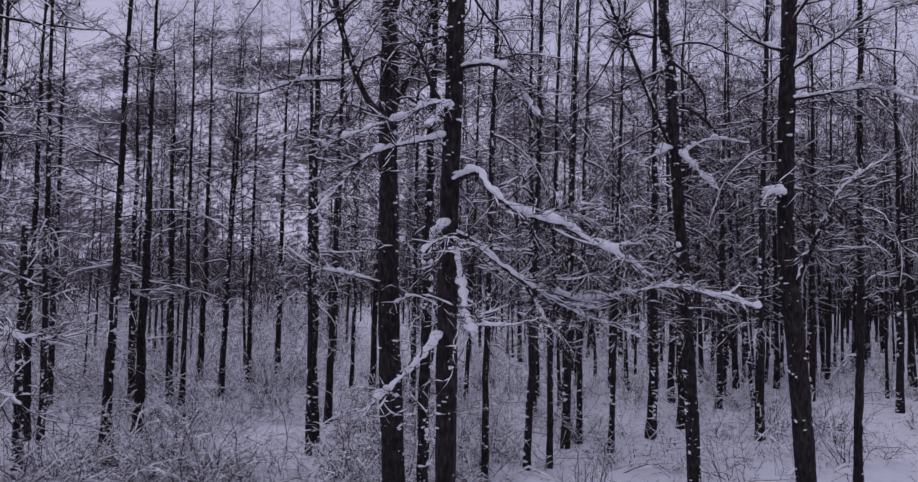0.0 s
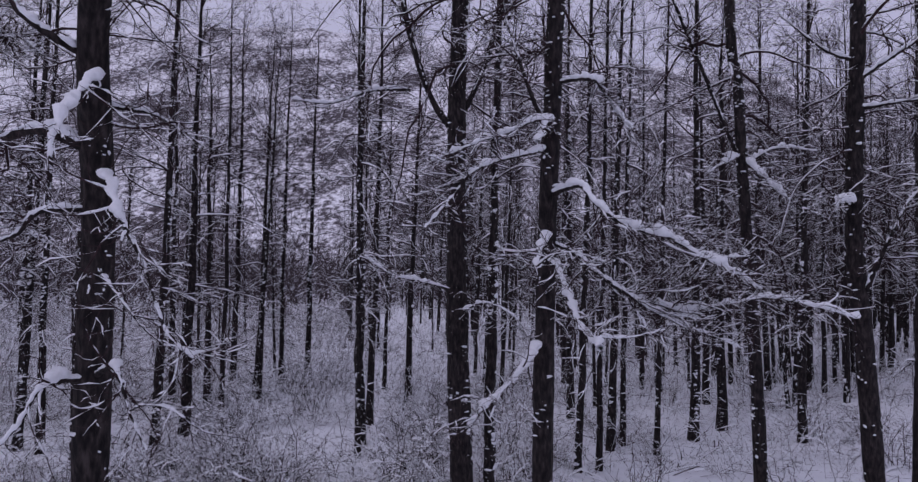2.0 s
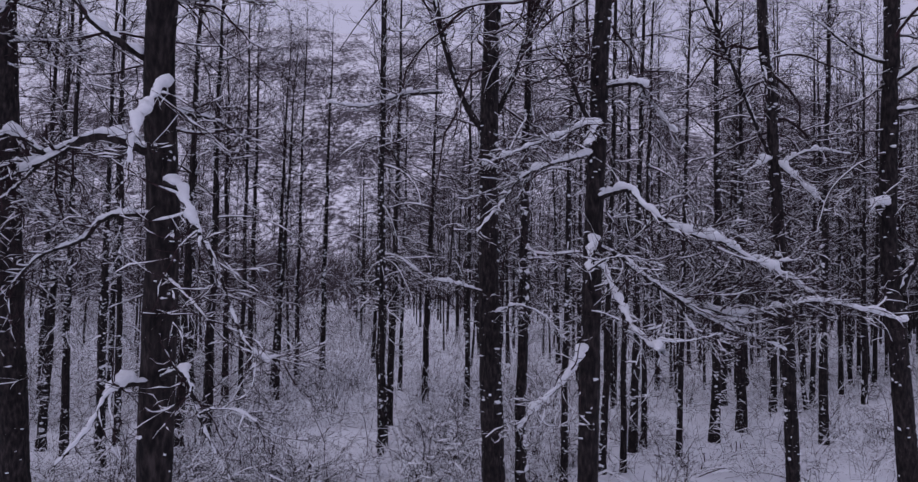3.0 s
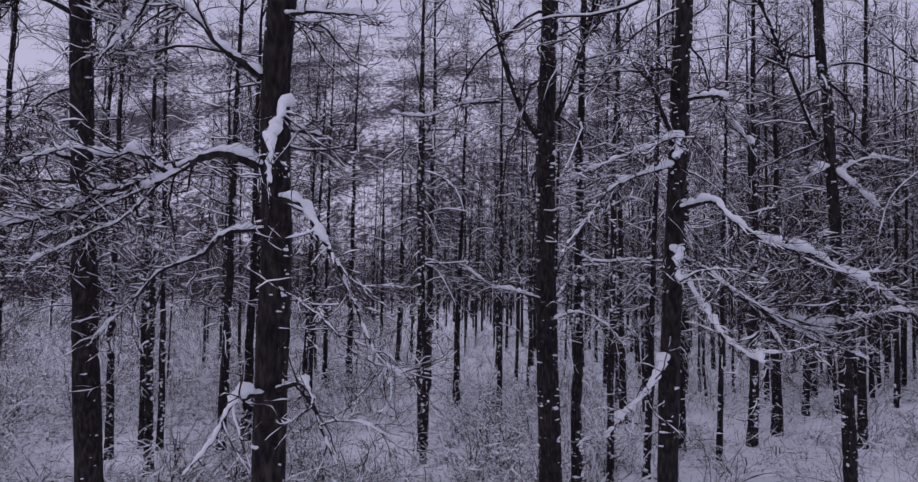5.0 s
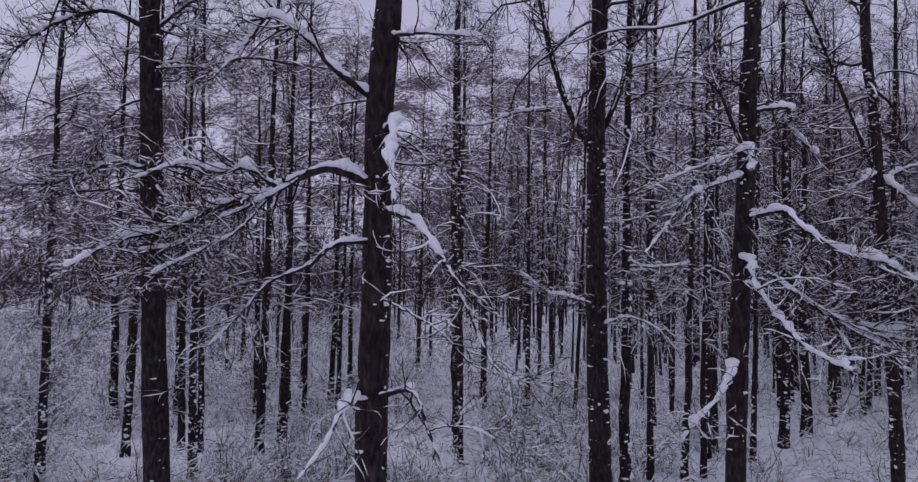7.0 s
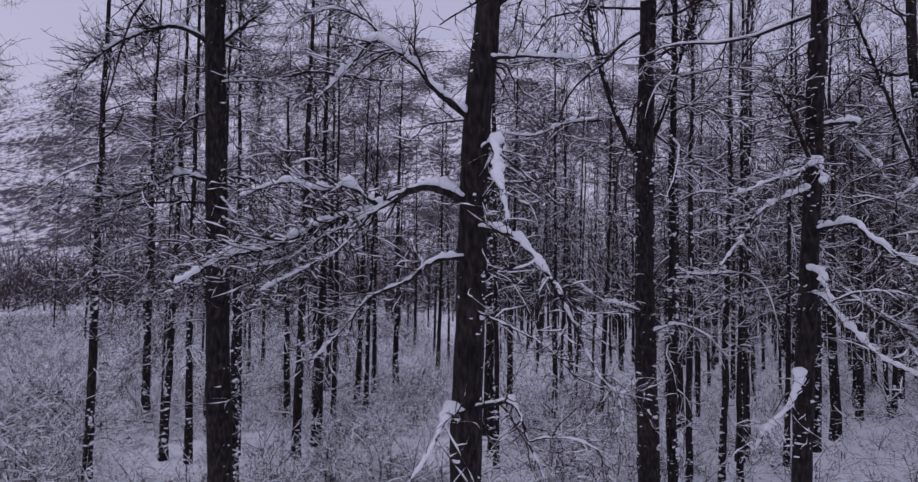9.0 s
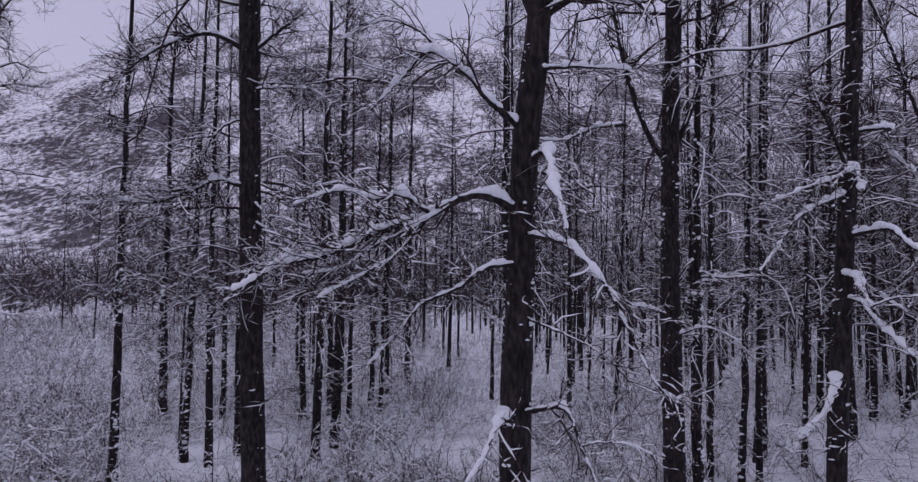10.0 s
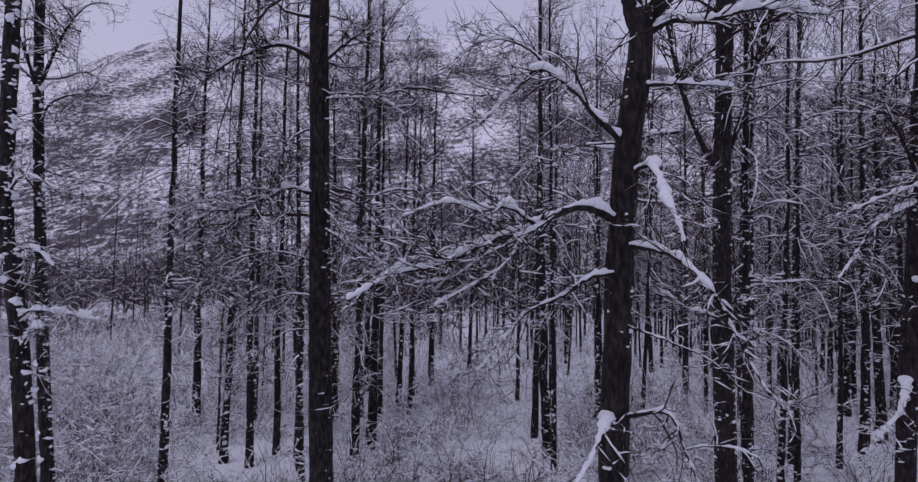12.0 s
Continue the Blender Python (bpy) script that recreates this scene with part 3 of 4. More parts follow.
# trees close to the path
near_tree(
    [(-4.26, 5.58, 3.20), (-4.23, 5.53, 4.30), (-4.20, 5.48, 5.20), (-4.16, 5.27, 6.33), (-4.07, 5.13, 7.08), (-4.04, 5.12, 7.63)], 0.155, 13,
    "stout leafless tree with cracked dark bark and snowy limbs", 4, 5.5, 1.6, 0.03,
    forks=[
        ([(-4.05, 5.12, 7.44), (-4.14, 5.13, 7.73), (-4.23, 5.01, 8.15)], .10, .03),
        ([(-4.05, 5.12, 7.50), (-3.84, 5.14, 7.73), (-3.52, 5.23, 8.18)], .09, .03),
    ],
    limbs=[
        ([(-4.18, 5.42, 5.62), (-4.48, 5.27, 5.75), (-4.71, 5.25, 5.76), (-5.12, 5.27, 5.58), (-5.48, 5.15, 5.45), (-5.97, 5.06, 5.22), (-6.41, 5.11, 5.12), (-6.82, 5.06, 4.89)], .042, .075, 18),
        ([(-5.06, 5.23, 5.61), (-5.31, 5.20, 5.77), (-5.55, 5.21, 5.74), (-5.90, 5.24, 5.82), (-6.32, 5.24, 5.69)], .022, .06, 13),
        ([(-4.80, 5.27, 5.72), (-5.20, 5.20, 5.48), (-5.55, 5.12, 5.30), (-5.85, 5.08, 5.10), (-6.20, 5.10, 5.05)], .018, .04, 16),
        ([(-5.40, 5.20, 5.46), (-5.70, 5.35, 5.36), (-6.05, 5.42, 5.28), (-6.45, 5.45, 5.22), (-6.85, 5.40, 5.05)], .015, .04, 16),
        ([(-5.11, 5.24, 5.54), (-5.36, 5.12, 5.22), (-5.61, 5.02, 5.06), (-6.05, 4.92, 4.82)], .018, .035, 18),
        ([(-4.20, 5.48, 5.14), (-4.53, 5.24, 5.10), (-4.81, 5.34, 4.91), (-5.13, 5.29, 4.77), (-5.35, 5.25, 4.51), (-5.61, 5.16, 4.22)], .026, .05, 14),
        ([(-4.19, 5.46, 5.43), (-3.84, 4.99, 5.31), (-3.61, 4.71, 5.03), (-3.40, 4.68, 4.64), (-3.20, 4.60, 4.20), (-3.00, 4.61, 4.00)], .028, .06, 8),
        ([(-4.22, 5.51, 4.66), (-3.62, 4.79, 4.41), (-3.29, 4.70, 4.12), (-2.74, 4.72, 3.96)], .014, .011, 8),
        ([(-4.24, 5.55, 3.71), (-3.85, 5.16, 3.84), (-3.70, 5.12, 3.50), (-3.57, 5.14, 3.20)], .03, .05, 4),
        ([(-4.24, 5.56, 3.69), (-4.43, 5.20, 3.70), (-4.58, 5.11, 3.40), (-4.79, 5.02, 3.13)], .03, .065, 3),
        ([(-4.15, 5.27, 6.35), (-4.51, 5.00, 6.59), (-4.67, 4.96, 6.78), (-4.89, 4.93, 6.95), (-5.06, 4.91, 7.00), (-5.25, 5.03, 6.86), (-5.58, 5.08, 6.53)], .034, .08, 13),
        ([(-4.89, 4.93, 6.95), (-5.14, 4.90, 7.20), (-5.47, 4.89, 7.28), (-5.80, 4.89, 7.12)], .016, .03, 13),
        ([(-4.15, 5.32, 6.08), (-4.00, 5.01, 6.13), (-3.99, 4.67, 5.83), (-3.94, 4.42, 5.55), (-3.92, 4.36, 5.40)], .026, .068, 5),
        ([(-4.06, 5.13, 7.35), (-3.78, 5.03, 7.51), (-3.64, 4.64, 7.33), (-3.20, 4.55, 7.40), (-2.69, 4.37, 7.27)], .04, .07, 13),
        ([(-4.09, 5.16, 6.92), (-3.73, 4.88, 6.85), (-3.26, 4.99, 6.85)], .022, .04, 13),
        ([(-4.16, 5.34, 6.02), (-4.07, 5.49, 6.02), (-3.91, 5.64, 6.02), (-3.74, 5.76, 5.96), (-3.57, 5.83, 5.81)], .022, .05, 13),
        ([(-3.70, 5.12, 3.52), (-3.56, 5.02, 3.58), (-3.34, 4.93, 3.59), (-3.15, 4.83, 3.53)], .01, .03, 8),
    ])

near_tree(
    [(-0.14, 7.64, 2.40), (-0.13, 7.52, 3.80), (-0.12, 7.39, 5.00), (-0.09, 7.32, 6.00), (-0.05, 7.26, 7.20), (-0.02, 7.20, 8.10)], 0.125, 13,
    "leafless tree with long drooping limbs under thick snow", 44, 5.2, 2.3, 0.034,
    forks=[
    ],
    limbs=[
        ([(-0.10, 7.35, 5.48), (0.05, 7.15, 5.53), (0.20, 6.97, 5.55), (0.29, 6.81, 5.38), (0.47, 6.67, 5.19), (0.72, 6.59, 5.05), (1.09, 6.54, 4.95), (1.27, 6.50, 4.81), (1.60, 6.45, 4.65), (1.88, 6.40, 4.45)], .03, .08, 13),
        ([(1.07, 6.54, 4.93), (1.28, 6.52, 4.84), (1.55, 6.50, 4.78), (1.82, 6.50, 4.79)], .013, .045, 13),
        ([(0.47, 6.67, 5.17), (0.85, 6.72, 5.12), (1.25, 6.80, 5.06), (1.60, 6.85, 4.92)], .013, .03, 16),
        ([(-0.12, 7.39, 4.98), (0.24, 7.30, 4.79), (0.49, 7.20, 4.56), (0.75, 7.12, 4.37), (1.09, 7.08, 4.25), (1.40, 7.02, 4.21), (1.79, 7.00, 4.28), (2.23, 7.00, 4.35), (2.72, 7.00, 4.26), (3.20, 7.00, 4.13)], .03, .055, 12),
        ([(0.22, 7.26, 4.76), (0.52, 7.05, 4.52), (0.82, 6.95, 4.32), (1.12, 6.90, 4.18), (1.42, 6.88, 4.13)], .016, .04, 12),
        ([(0.49, 7.20, 4.54), (0.92, 7.10, 4.25), (1.31, 7.10, 4.05), (1.74, 7.15, 3.90), (1.97, 7.15, 3.80)], .018, .04, 13),
        ([(0.74, 7.10, 4.34), (0.92, 7.00, 4.00), (1.02, 6.98, 3.86)], .012, .06, 10),
        ([(-0.12, 7.42, 4.75), (-0.02, 7.20, 4.68), (0.02, 6.92, 4.45), (0.07, 6.35, 4.12), (0.09, 5.90, 4.02), (0.09, 5.42, 3.97)], .022, .075, 6),
        ([(0.08, 6.02, 4.02), (0.46, 5.95, 4.03), (0.78, 5.95, 4.10)], .009, .025, 10),
        ([(-0.12, 7.38, 5.02), (-0.20, 6.95, 4.96), (-0.35, 6.46, 4.66)], .022, .10, 4),
        ([(-0.08, 7.30, 6.30), (-0.17, 7.02, 6.26), (-0.25, 6.80, 6.12), (-0.30, 6.62, 5.95)], .024, .08, 4),
        ([(-0.07, 7.28, 6.29), (-0.25, 7.22, 6.30), (-0.46, 7.18, 6.26)], .022, .11, 3),
        ([(-0.34, 6.48, 4.67), (-0.22, 6.22, 4.78), (-0.04, 5.87, 4.80), (0.22, 5.72, 4.70)], .011, .03, 8),
        ([(-0.13, 7.51, 3.85), (-0.51, 7.11, 3.45), (-0.78, 7.02, 3.21), (-1.01, 6.93, 2.97)], .026, .11, 9),
        ([(-0.08, 7.30, 6.33), (-0.31, 6.79, 6.22), (-0.58, 6.80, 6.10), (-0.88, 6.80, 6.00), (-1.41, 6.71, 5.77)], .02, .06, 13),
        ([(-0.06, 7.28, 6.76), (0.35, 7.16, 6.77), (0.68, 7.96, 6.81), (0.92, 7.58, 6.29)], .022, .07, 13),
        ([(-0.08, 7.31, 6.23), (-0.29, 7.08, 6.48), (-0.49, 7.15, 7.09), (-0.63, 7.23, 7.58)], .035, .03, 13),
        ([(-0.09, 7.32, 6.02), (-0.91, 6.78, 5.71), (-1.20, 6.69, 5.38), (-1.47, 6.60, 5.06)], .02, .07, 13),
    ])

near_tree(
    [(-1.08, 11.22, 1.40), (-1.15, 11.08, 3.60), (-1.17, 10.98, 5.40), (-1.18, 10.88, 6.90), (-1.15, 10.80, 8.50), (-1.12, 10.75, 9.60)], 0.185, 16,
    "forked leafless tree, trunk speckled with clinging snow", 72, 4.2, 2.7, 0.045,
    forks=[
        ([(-1.18, 10.88, 6.88), (-1.60, 10.76, 7.49), (-1.95, 10.71, 8.50), (-2.15, 10.66, 9.50)], .055, .05),
        ([(-1.18, 10.87, 7.02), (-0.79, 10.98, 7.87), (-0.51, 11.05, 8.73), (-0.17, 11.11, 9.82)], .05, .04),
    ],
    limbs=[
        ([(-1.16, 11.04, 4.26), (-1.73, 10.42, 4.43), (-2.15, 10.01, 4.54), (-2.54, 9.79, 4.82)], .022, .05, 13),
        ([(-1.15, 11.07, 3.86), (-0.72, 10.66, 4.08), (-0.28, 10.47, 3.91), (0.07, 10.39, 3.53)], .02, .045, 13),
        ([(-1.97, 10.79, 7.64), (-2.59, 10.48, 7.52), (-3.18, 10.28, 7.27), (-3.75, 10.07, 7.28)], .03, .06, 13),
    ])

near_tree(
    [(3.88, 10.89, 1.20), (3.80, 10.82, 2.73), (3.66, 10.74, 4.64), (3.55, 10.68, 6.26), (3.45, 10.61, 7.79), (3.32, 10.57, 8.93)], 0.105, 15,
    "leaning leafless tree with a side stem and snow lumps", 46, 3.5, 2.5, 0.045,
    forks=[
        ([(3.54, 10.67, 6.41), (3.25, 10.55, 6.91), (2.79, 10.41, 7.91), (2.34, 10.27, 8.85)], .034, .05),
    ],
    limbs=[
        ([(3.53, 10.67, 6.53), (3.78, 10.38, 6.12), (4.09, 10.20, 5.73)], .035, .13, 4),
        ([(3.53, 10.67, 6.53), (3.16, 10.47, 6.37), (2.85, 10.38, 6.19)], .02, .08, 13),
        ([(3.54, 10.68, 6.34), (4.00, 10.46, 6.61), (4.61, 10.36, 6.55)], .022, .08, 13),
    ])

near_tree(
    [(5.43, 10.37, 1.37), (5.30, 10.30, 3.10), (5.13, 10.24, 4.65), (5.09, 10.18, 6.01), (5.10, 10.11, 7.64), (5.12, 10.06, 8.74)], 0.146, 15,
    "dark leafless tree with curved snow-laden limbs", 60, 4, 2.6, 0.036,
    forks=[
    ],
    limbs=[
        ([(5.10, 10.13, 7.17), (5.55, 9.70, 7.19), (6.10, 9.48, 7.20), (6.54, 9.26, 6.96)], .03, .07, 13),
        ([(5.10, 10.11, 7.61), (5.60, 9.77, 7.99), (6.17, 9.53, 8.35), (6.69, 9.42, 8.45)], .035, .08, 13),
        ([(5.19, 10.26, 4.11), (5.41, 9.89, 5.08), (5.73, 9.75, 5.78), (6.28, 9.51, 6.22)], .045, .06, 13),
        ([(5.11, 10.10, 7.93), (4.55, 9.99, 8.07), (3.79, 9.86, 8.56)], .03, .06, 13),
        ([(5.10, 10.19, 5.71), (4.64, 9.76, 5.68), (4.46, 9.66, 5.50)], .018, .10, 4),
    ])

near_tree(
    [(-8.09, 9.43, 1.90), (-8.08, 9.27, 3.60), (-8.06, 9.10, 5.30), (-8.04, 8.95, 6.90), (-8.02, 8.83, 8.30), (-8.00, 8.76, 9.40)], 0.185, 16,
    "tall straight leafless tree with smooth dark bark", 66, 2.6, 2.7, 0.03,
    forks=[
    ],
    limbs=[
        ([(-8.02, 8.83, 8.35), (-8.50, 8.58, 8.54), (-8.99, 8.38, 8.34), (-9.43, 8.28, 8.04), (-9.69, 8.19, 7.62), (-9.80, 8.21, 7.09)], .04, .06, 26),
        ([(-8.02, 8.83, 8.31), (-7.63, 8.88, 8.65), (-7.16, 8.78, 8.93)], .04, .05, 24),
        ([(-8.05, 9.00, 6.32), (-8.45, 8.77, 6.41), (-8.73, 8.57, 6.24), (-9.19, 8.37, 6.05), (-9.70, 8.26, 6.06), (-10.09, 8.15, 6.02)], .035, .07, 26),
        ([(-8.06, 9.05, 5.87), (-7.29, 8.62, 5.44), (-6.57, 8.36, 5.01)], .022, .05, 24),
        ([(-8.03, 8.87, 7.85), (-7.52, 8.81, 7.86), (-7.04, 8.63, 7.72), (-6.59, 8.46, 7.41)], .022, .05, 24),
        ([(-8.03, 8.91, 7.40), (-8.42, 8.64, 7.10), (-8.73, 8.47, 6.35), (-9.07, 8.38, 5.93), (-9.42, 8.28, 5.66)], .02, .02, 34),
        ([(-8.03, 8.87, 7.79), (-7.49, 8.64, 7.75), (-7.07, 8.55, 7.71)], .02, .04, 24),
        ([(-8.07, 9.15, 4.75), (-8.50, 8.92, 4.80), (-9.10, 8.72, 4.52), (-9.60, 8.62, 4.00)], .014, .015, 18),
        ([(-8.08, 9.20, 4.25), (-8.55, 9.00, 4.22), (-9.00, 8.85, 3.85), (-9.35, 8.80, 3.30)], .013, .012, 16),
        ([(-8.07, 9.10, 5.30), (-8.70, 8.85, 5.45), (-9.40, 8.70, 5.25), (-10.00, 8.60, 4.70)], .016, .02, 20),
        ([(-8.05, 9.02, 6.19), (-7.66, 8.72, 5.83), (-7.45, 8.64, 5.44)], .018, .04, 24),
    ])

near_tree(
    [(-11.69, 7.73, 2.52), (-11.73, 7.67, 3.70), (-11.84, 7.60, 5.27), (-11.94, 7.55, 6.45)], 0.13, 14,
    "leafless tree crusted with snow along one side", 22, 3, 1.4, 0.085,
    forks=[
    ],
    limbs=[
        ([(-11.79, 7.63, 4.51), (-11.44, 7.44, 4.65), (-11.00, 7.35, 4.62), (-10.45, 7.27, 4.54)], .02, .06, 13),
        ([(-11.76, 7.65, 4.10), (-11.38, 7.35, 4.39), (-11.16, 7.26, 4.44)], .022, .09, 13),
        ([(-11.92, 7.56, 6.20), (-11.51, 7.36, 6.42), (-10.95, 7.29, 6.17)], .02, .05, 13),
        ([(-11.85, 7.59, 5.42), (-11.40, 7.41, 5.46), (-11.11, 7.33, 5.23)], .016, .07, 13),
    ])

near_tree(
    [(-12.97, 10.13, 1.79), (-13.04, 10.04, 3.79), (-13.09, 9.93, 6.29), (-13.09, 9.84, 8.29), (-13.06, 9.78, 9.79)], 0.105, 15,
    "leafless tree with many snow-capped side branches", 26, 3, 1.5, 0.075,
    forks=[
    ],
    limbs=[
        ([(-13.09, 9.88, 7.50), (-12.77, 9.67, 7.96), (-12.11, 9.48, 8.08), (-11.43, 9.40, 8.00)], .028, .04, 13),
        ([(-13.09, 9.85, 8.17), (-13.21, 9.61, 8.92), (-13.57, 9.46, 9.86)], .04, .03, 13),
        ([(-13.09, 9.84, 8.27), (-12.52, 9.62, 9.16), (-12.01, 9.42, 9.53), (-11.61, 9.33, 9.53)], .035, .03, 13),
        ([(-13.09, 9.92, 6.48), (-13.26, 9.70, 6.86), (-13.46, 9.47, 7.41)], .025, .04, 13),
    ])


# ---- undergrowth ----
def bush(seed, stems, height, lean):
    rng = np.random.default_rng(seed)
    root = new("bush")
    s = Geo()
    az = rng.uniform(0, 2 * np.pi, stems)
    el = np.radians(rng.uniform(lean, 88, stems))
    d = np.column_stack([np.cos(az) * np.cos(el), np.sin(az) * np.cos(el), np.sin(el)])
    p = np.column_stack([rng.normal(0, 0.18, (stems, 2)), np.full(stems, -0.2)])
    P, R = grow(p, d, rng.uniform(0.5, 1.25, stems) * height, rng.uniform(0.007, 0.015, stems), 8, rng, -0.35, 0.24, 0.35)
    snow_on(s, P, R, 0.022, rng, 0.42)
    for k in range(stems):
        g = Geo()
        tubes(g, P[k:k + 1], R[k:k + 1], sides=4)
        Q, S = sprout(P[k:k + 1], R[k:k + 1], 5, rng, (0.25, 0.8), (20, 55), K=5, rmin=0.004, thin=0.75, start=0.2, lift=0.2)
        tubes(g, Q, S)
        snow_on(s, Q, S, 0.02, rng, 0.5, every=1)
        Q, S = sprout(Q, S, 4, rng, (0.08, 0.35), K=2, rmin=0.0035)
        tubes(g, Q, S)
        snow_on(s, Q[::2], S[::2], 0.03, rng, 0.8, every=1)
        part("stem", g, TWIG, root)
    part("snow", s, SNOW, root, "snow resting on the bent stems", "stuff")
    return root


def in_patch(x, y):
    """The small open patches of snow between the trunks."""
    return (((x + 10.4) / 2.3) ** 2 + ((y - 17.2) / 2.2) ** 2 < 1) | (((x + 4.6) / 1.9) ** 2 + ((y - 17.3) / 2.3) ** 2 < 1)


def undergrowth():
    rng = np.random.default_rng(71)
    kinds = [bush(500 + i, 5 + i, 1.3 + 0.2 * i, 30 + 8 * i) for i in range(5)]
    for k in range(225):
        y = rng.uniform(12, 27) if k < 190 else rng.uniform(11, 15)
        x = rng.uniform(-0.72 * y - 5.5, 0.72 * y + 0.5) if k < 165 else (rng.uniform(-21, -13) if k < 190 else rng.uniform(-9, 1))
        if 1.2 < x < 8.5 and y < 21 and rng.random() < 0.7:  # the open drift
            continue
        if in_patch(x, y) and rng.random() < 0.8:
            continue
        ob = copy_thing(kinds[rng.integers(5)], pose(x, y, swell(x, y), 0, 0, rng.uniform(0, 360)))
        tagged(ob, "leafless bush with thin stems bent under snow", "bush", "bushes under the trees")
    for ob in kinds:
        for o in (*ob.children_recursive, ob):
            bpy.data.objects.remove(o)
    # the brush that runs on between the trunks
    n = 4600
    y = 8 + 40 * rng.random(n) ** 0.75
    x = rng.uniform(-0.85, 0.75, n) * y - 2.5
    keep = ~((x > 1.3) & (x < 8) & (y < 19.5) & (rng.random(n) < 0.55)) & ~(in_patch(x, y) & (rng.random(n) < 0.8))
    x, y = x[keep], y[keep]
    n = len(x)
    p = np.column_stack([x, y, [swell(a, b) - 0.1 for a, b in zip(x, y)]])
    g, s = Geo(), Geo()
    k = 2
    p = np.repeat(p, k, 0) + np.column_stack([rng.normal(0, 0.3, (n * k, 2)), np.zeros(n * k)])
    d = rng.normal(0, 0.7, (n * k, 3))
    d[:, 2] = 1
    P, R = grow(p, d, rng.uniform(0.3, 1.5, n * k), rng.uniform(0.0035, 0.009, n * k), 4, rng, -0.6, 0.3, 0.4)
    tubes(g, P, R)
    snow_on(s, P, R, 0.05, rng, 0.6, every=1, plump=0.7)
    Q, S = sprout(P, R, 4, rng, (0.12, 0.45), K=3, rmin=0.0032, start=0.2, lift=0.0, flat=0.4)
    tubes(g, Q, S)
    snow_on(s, Q[::2], S[::2], 0.034, rng, 0.5, every=1, plump=0.8)
    tagged(new("brush", g.mesh("brush", TWIG)), "thin leafless brush standing in the snow", "brush", kind="stuff")
    tagged(new("brush_snow", s.mesh("brush_snow", SNOW)), "snow caught on the low brush", "snow", kind="stuff")


undergrowth()


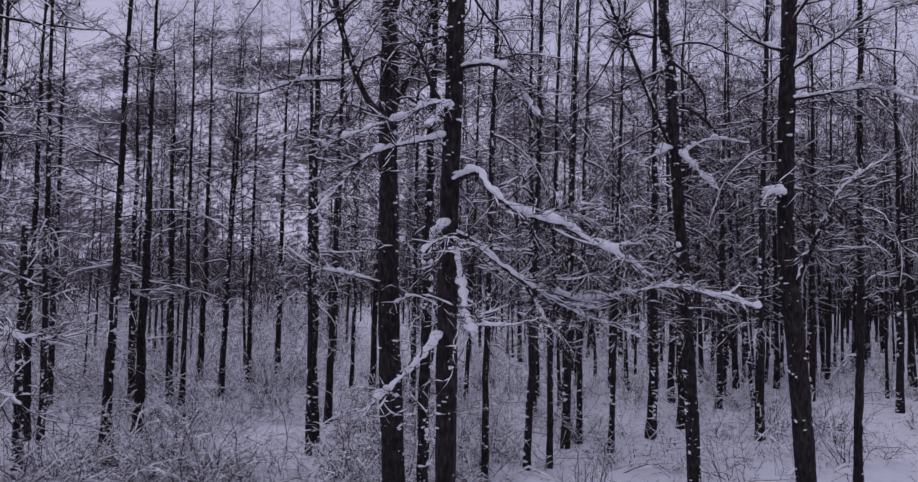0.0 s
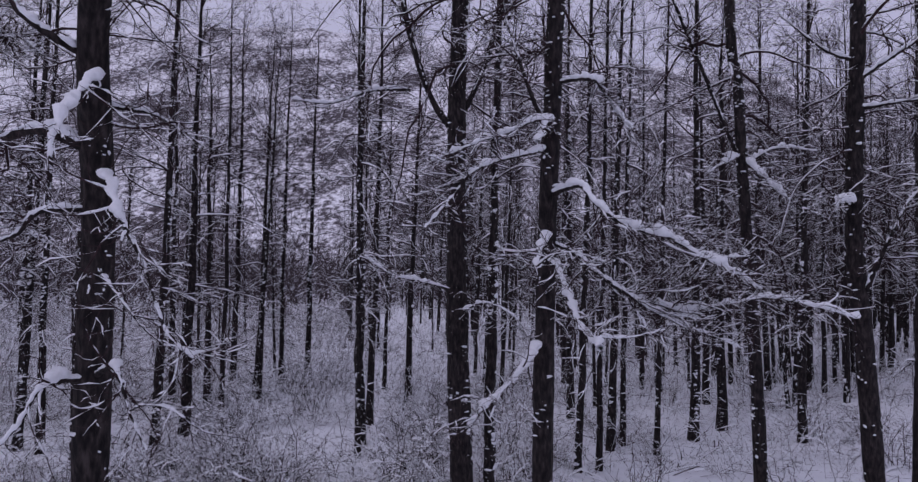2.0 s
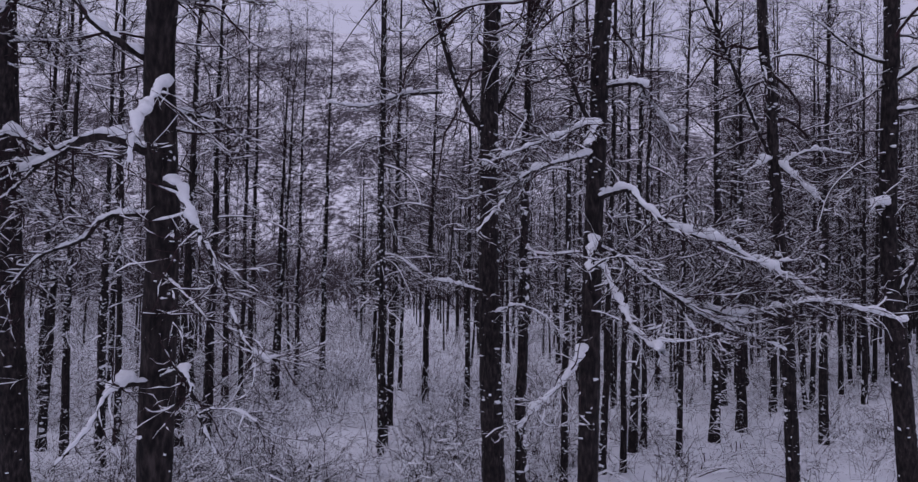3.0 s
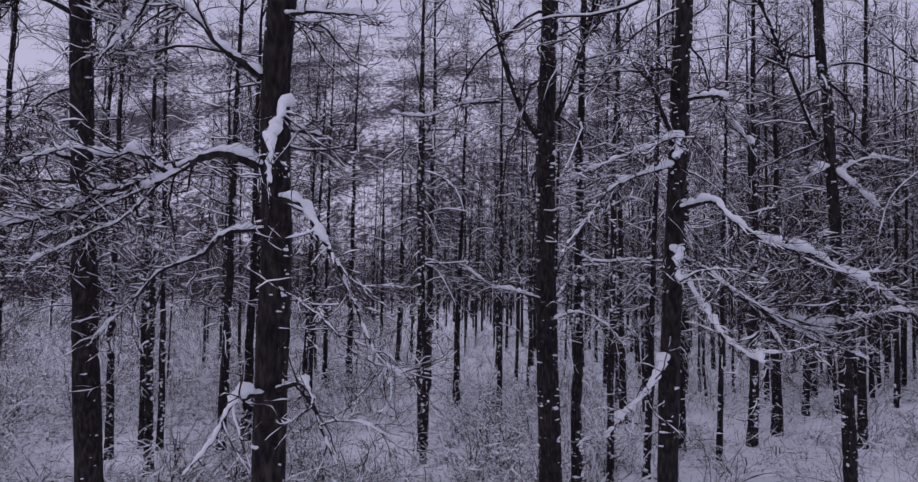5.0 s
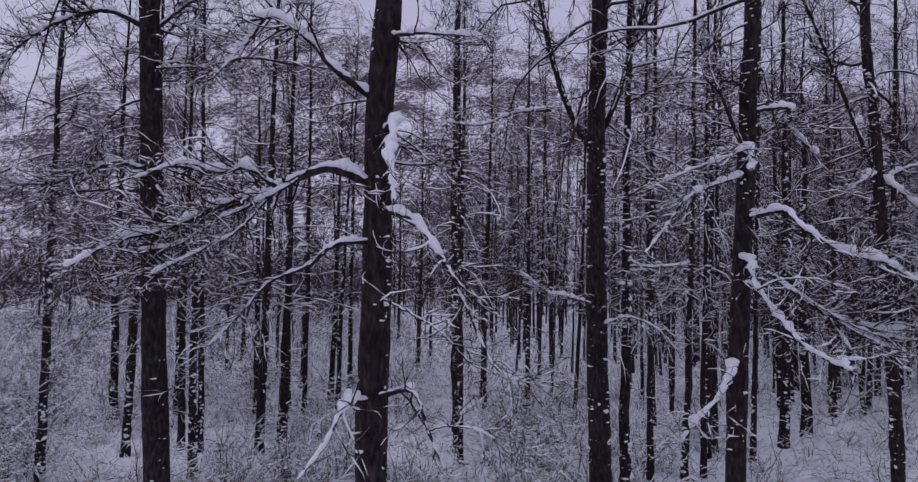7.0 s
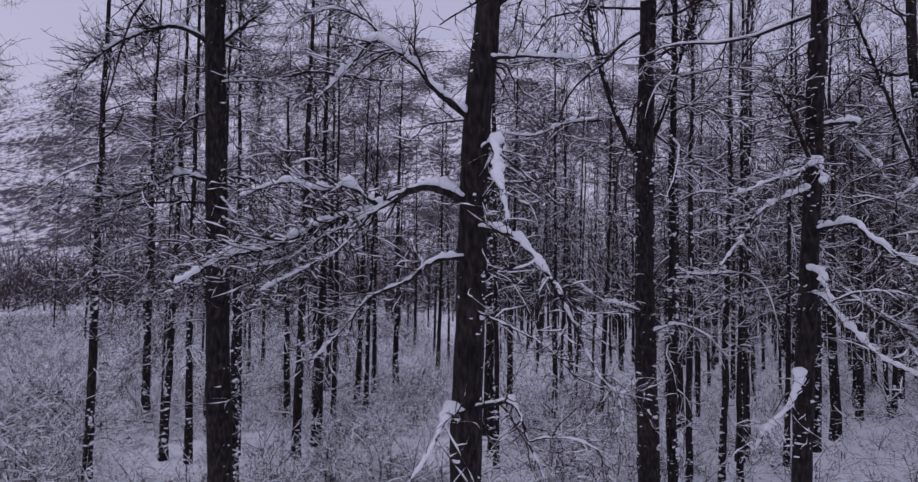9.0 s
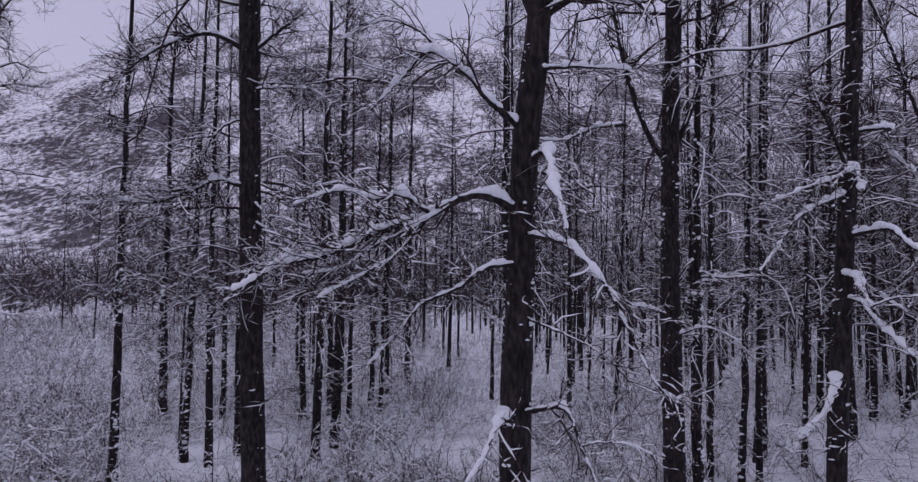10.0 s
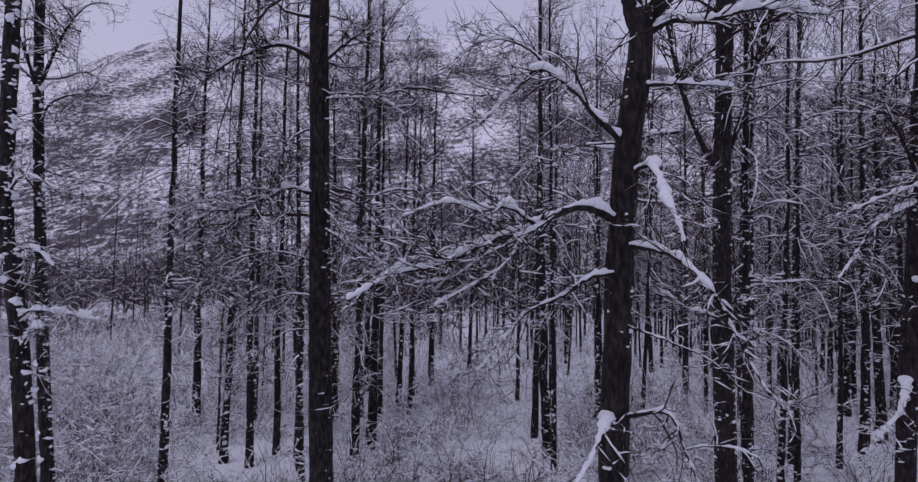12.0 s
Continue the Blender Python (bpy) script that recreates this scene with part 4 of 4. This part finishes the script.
def thicket():
    """Saplings and tall stalks that close off the clearing and the foot of the far trunks."""
    rng = np.random.default_rng(83)
    n = 5600
    y = 23 + 60 * rng.random(n) ** 1.1
    x = rng.uniform(-0.85, 0.75, n) * y - 3
    lump = np.array([noise.noise(Vector((a * 0.11, b * 0.08, 4))) for a, b in zip(x, y)])
    keep = (lump + rng.normal(0, 0.2, n) > -0.12) & ~((x > 1) & (rng.random(n) < 0.12))
    x, y = x[keep], y[keep]
    xf, yf = rng.uniform(-110, 30, 4200), rng.uniform(56, 117, 4200)
    xb, yb = rng.uniform(-24, -10.5, 3000), rng.uniform(11, 22, 3000)
    xc, yc = rng.uniform(-10, -1, 1100), rng.uniform(10.5, 19, 1100)
    path = (xc < -0.3 * yc) | (rng.random(1100) < 0.35)
    path &= ~in_patch(xc, yc)
    xd, yd = rng.uniform(-3, 10, 1300), rng.uniform(14.5, 25, 1300)
    thin = ~in_patch(xd, yd) & ((xd < 1.5) | (rng.random(1300) < 0.35))
    west = (xb < -0.62 * yb - 4.0) & ~in_patch(xb, yb)
    x, y = np.concatenate([x, xf, xb[west], xc[path], xd[thin]]), np.concatenate([y, yf, yb[west], yc[path], yd[thin]])
    xw, yw = rng.uniform(-50, -5, 10500), 19 + 46 * rng.random(10500) ** 1.35
    near_gap = (xw > -0.9 * yw - 6) & (xw < -0.16 * yw) & ~in_patch(xw, yw)
    x, y = np.concatenate([x, xw[near_gap]]), np.concatenate([y, yw[near_gap]])
    keep = ~in_field(x, y)
    x, y = x[keep], y[keep]
    n = len(x)
    p = np.column_stack([x, y, [swell(a, b) - 0.1 for a, b in zip(x, y)]])
    d = rng.normal(0, 0.45, (n, 3))
    d[:, 2] = 1
    g, s = Geo(), Geo()
    P, R = grow(p, d, 0.5 + 2.3 * rng.random(n) ** 1.4, rng.uniform(0.006, 0.013, n) * np.clip(y / 40, 0.5, 2.2), 4, rng, -0.4, 0.2, 0.3, 0.6)
    tubes(g, P, R)
    snow_on(s, P, R * 1.2, 0.045, rng, 0.35, every=1)
    Q, S = sprout(P, R, 6, rng, (0.15, 0.6), (45, 95), K=2, thin=0.7, rmin=0.005, start=0.15, flat=0.35, lift=-0.1)
    tubes(g, Q, S)
    snow_on(s, Q[::2], S[::2], 0.035, rng, 0.6, plump=0.6)
    tagged(new("thicket", g.mesh("thicket", TWIG)), "thin saplings and stalks in the snowy clearing", "thicket", kind="stuff")
    tagged(new("thicket_snow", s.mesh("thicket_snow", SNOW)), "snow clinging to the saplings", "snow", kind="stuff")


thicket()


def stubs():
    """Broken stalks that stick out of the open drift."""
    rng = np.random.default_rng(91)
    for x, y, h in ((4.3, 16.0, 0.2), (4.05, 15.6, 0.12), (5.5, 17.1, 0.26), (5.7, 17.3, 0.18), (3.4, 16.4, 0.16)):
        root = new("broken_stalk")
        z = swell(x, y)
        g, s = Geo(), Geo()
        P, R = grow(np.array([(x, y, z - 0.15)]), np.array([(rng.normal(0, 0.12), rng.normal(0, 0.12), 1)]), np.array([h + 0.15]), np.array([0.016]), 6, rng, 0, 0.05, 0.8, 0.1)
        tubes(g, P, R, sides=7)
        part("stalk", g, TWIG, root)
        top = P[0, -1]
        C = np.array([[top + (0, 0, -0.004), top + (0, 0, 0.008), top + (0, 0, 0.02), top + (0, 0, 0.028)]])
        tubes(s, C, np.array([[0.012, 0.02, 0.016, 0.002]]), sides=7)
        part("snow_cap", s, SNOW, root, "small cap of snow")
        tagged(root, "short broken dark stalk poking through snow", "stalk", "stalks in the drift")


stubs()
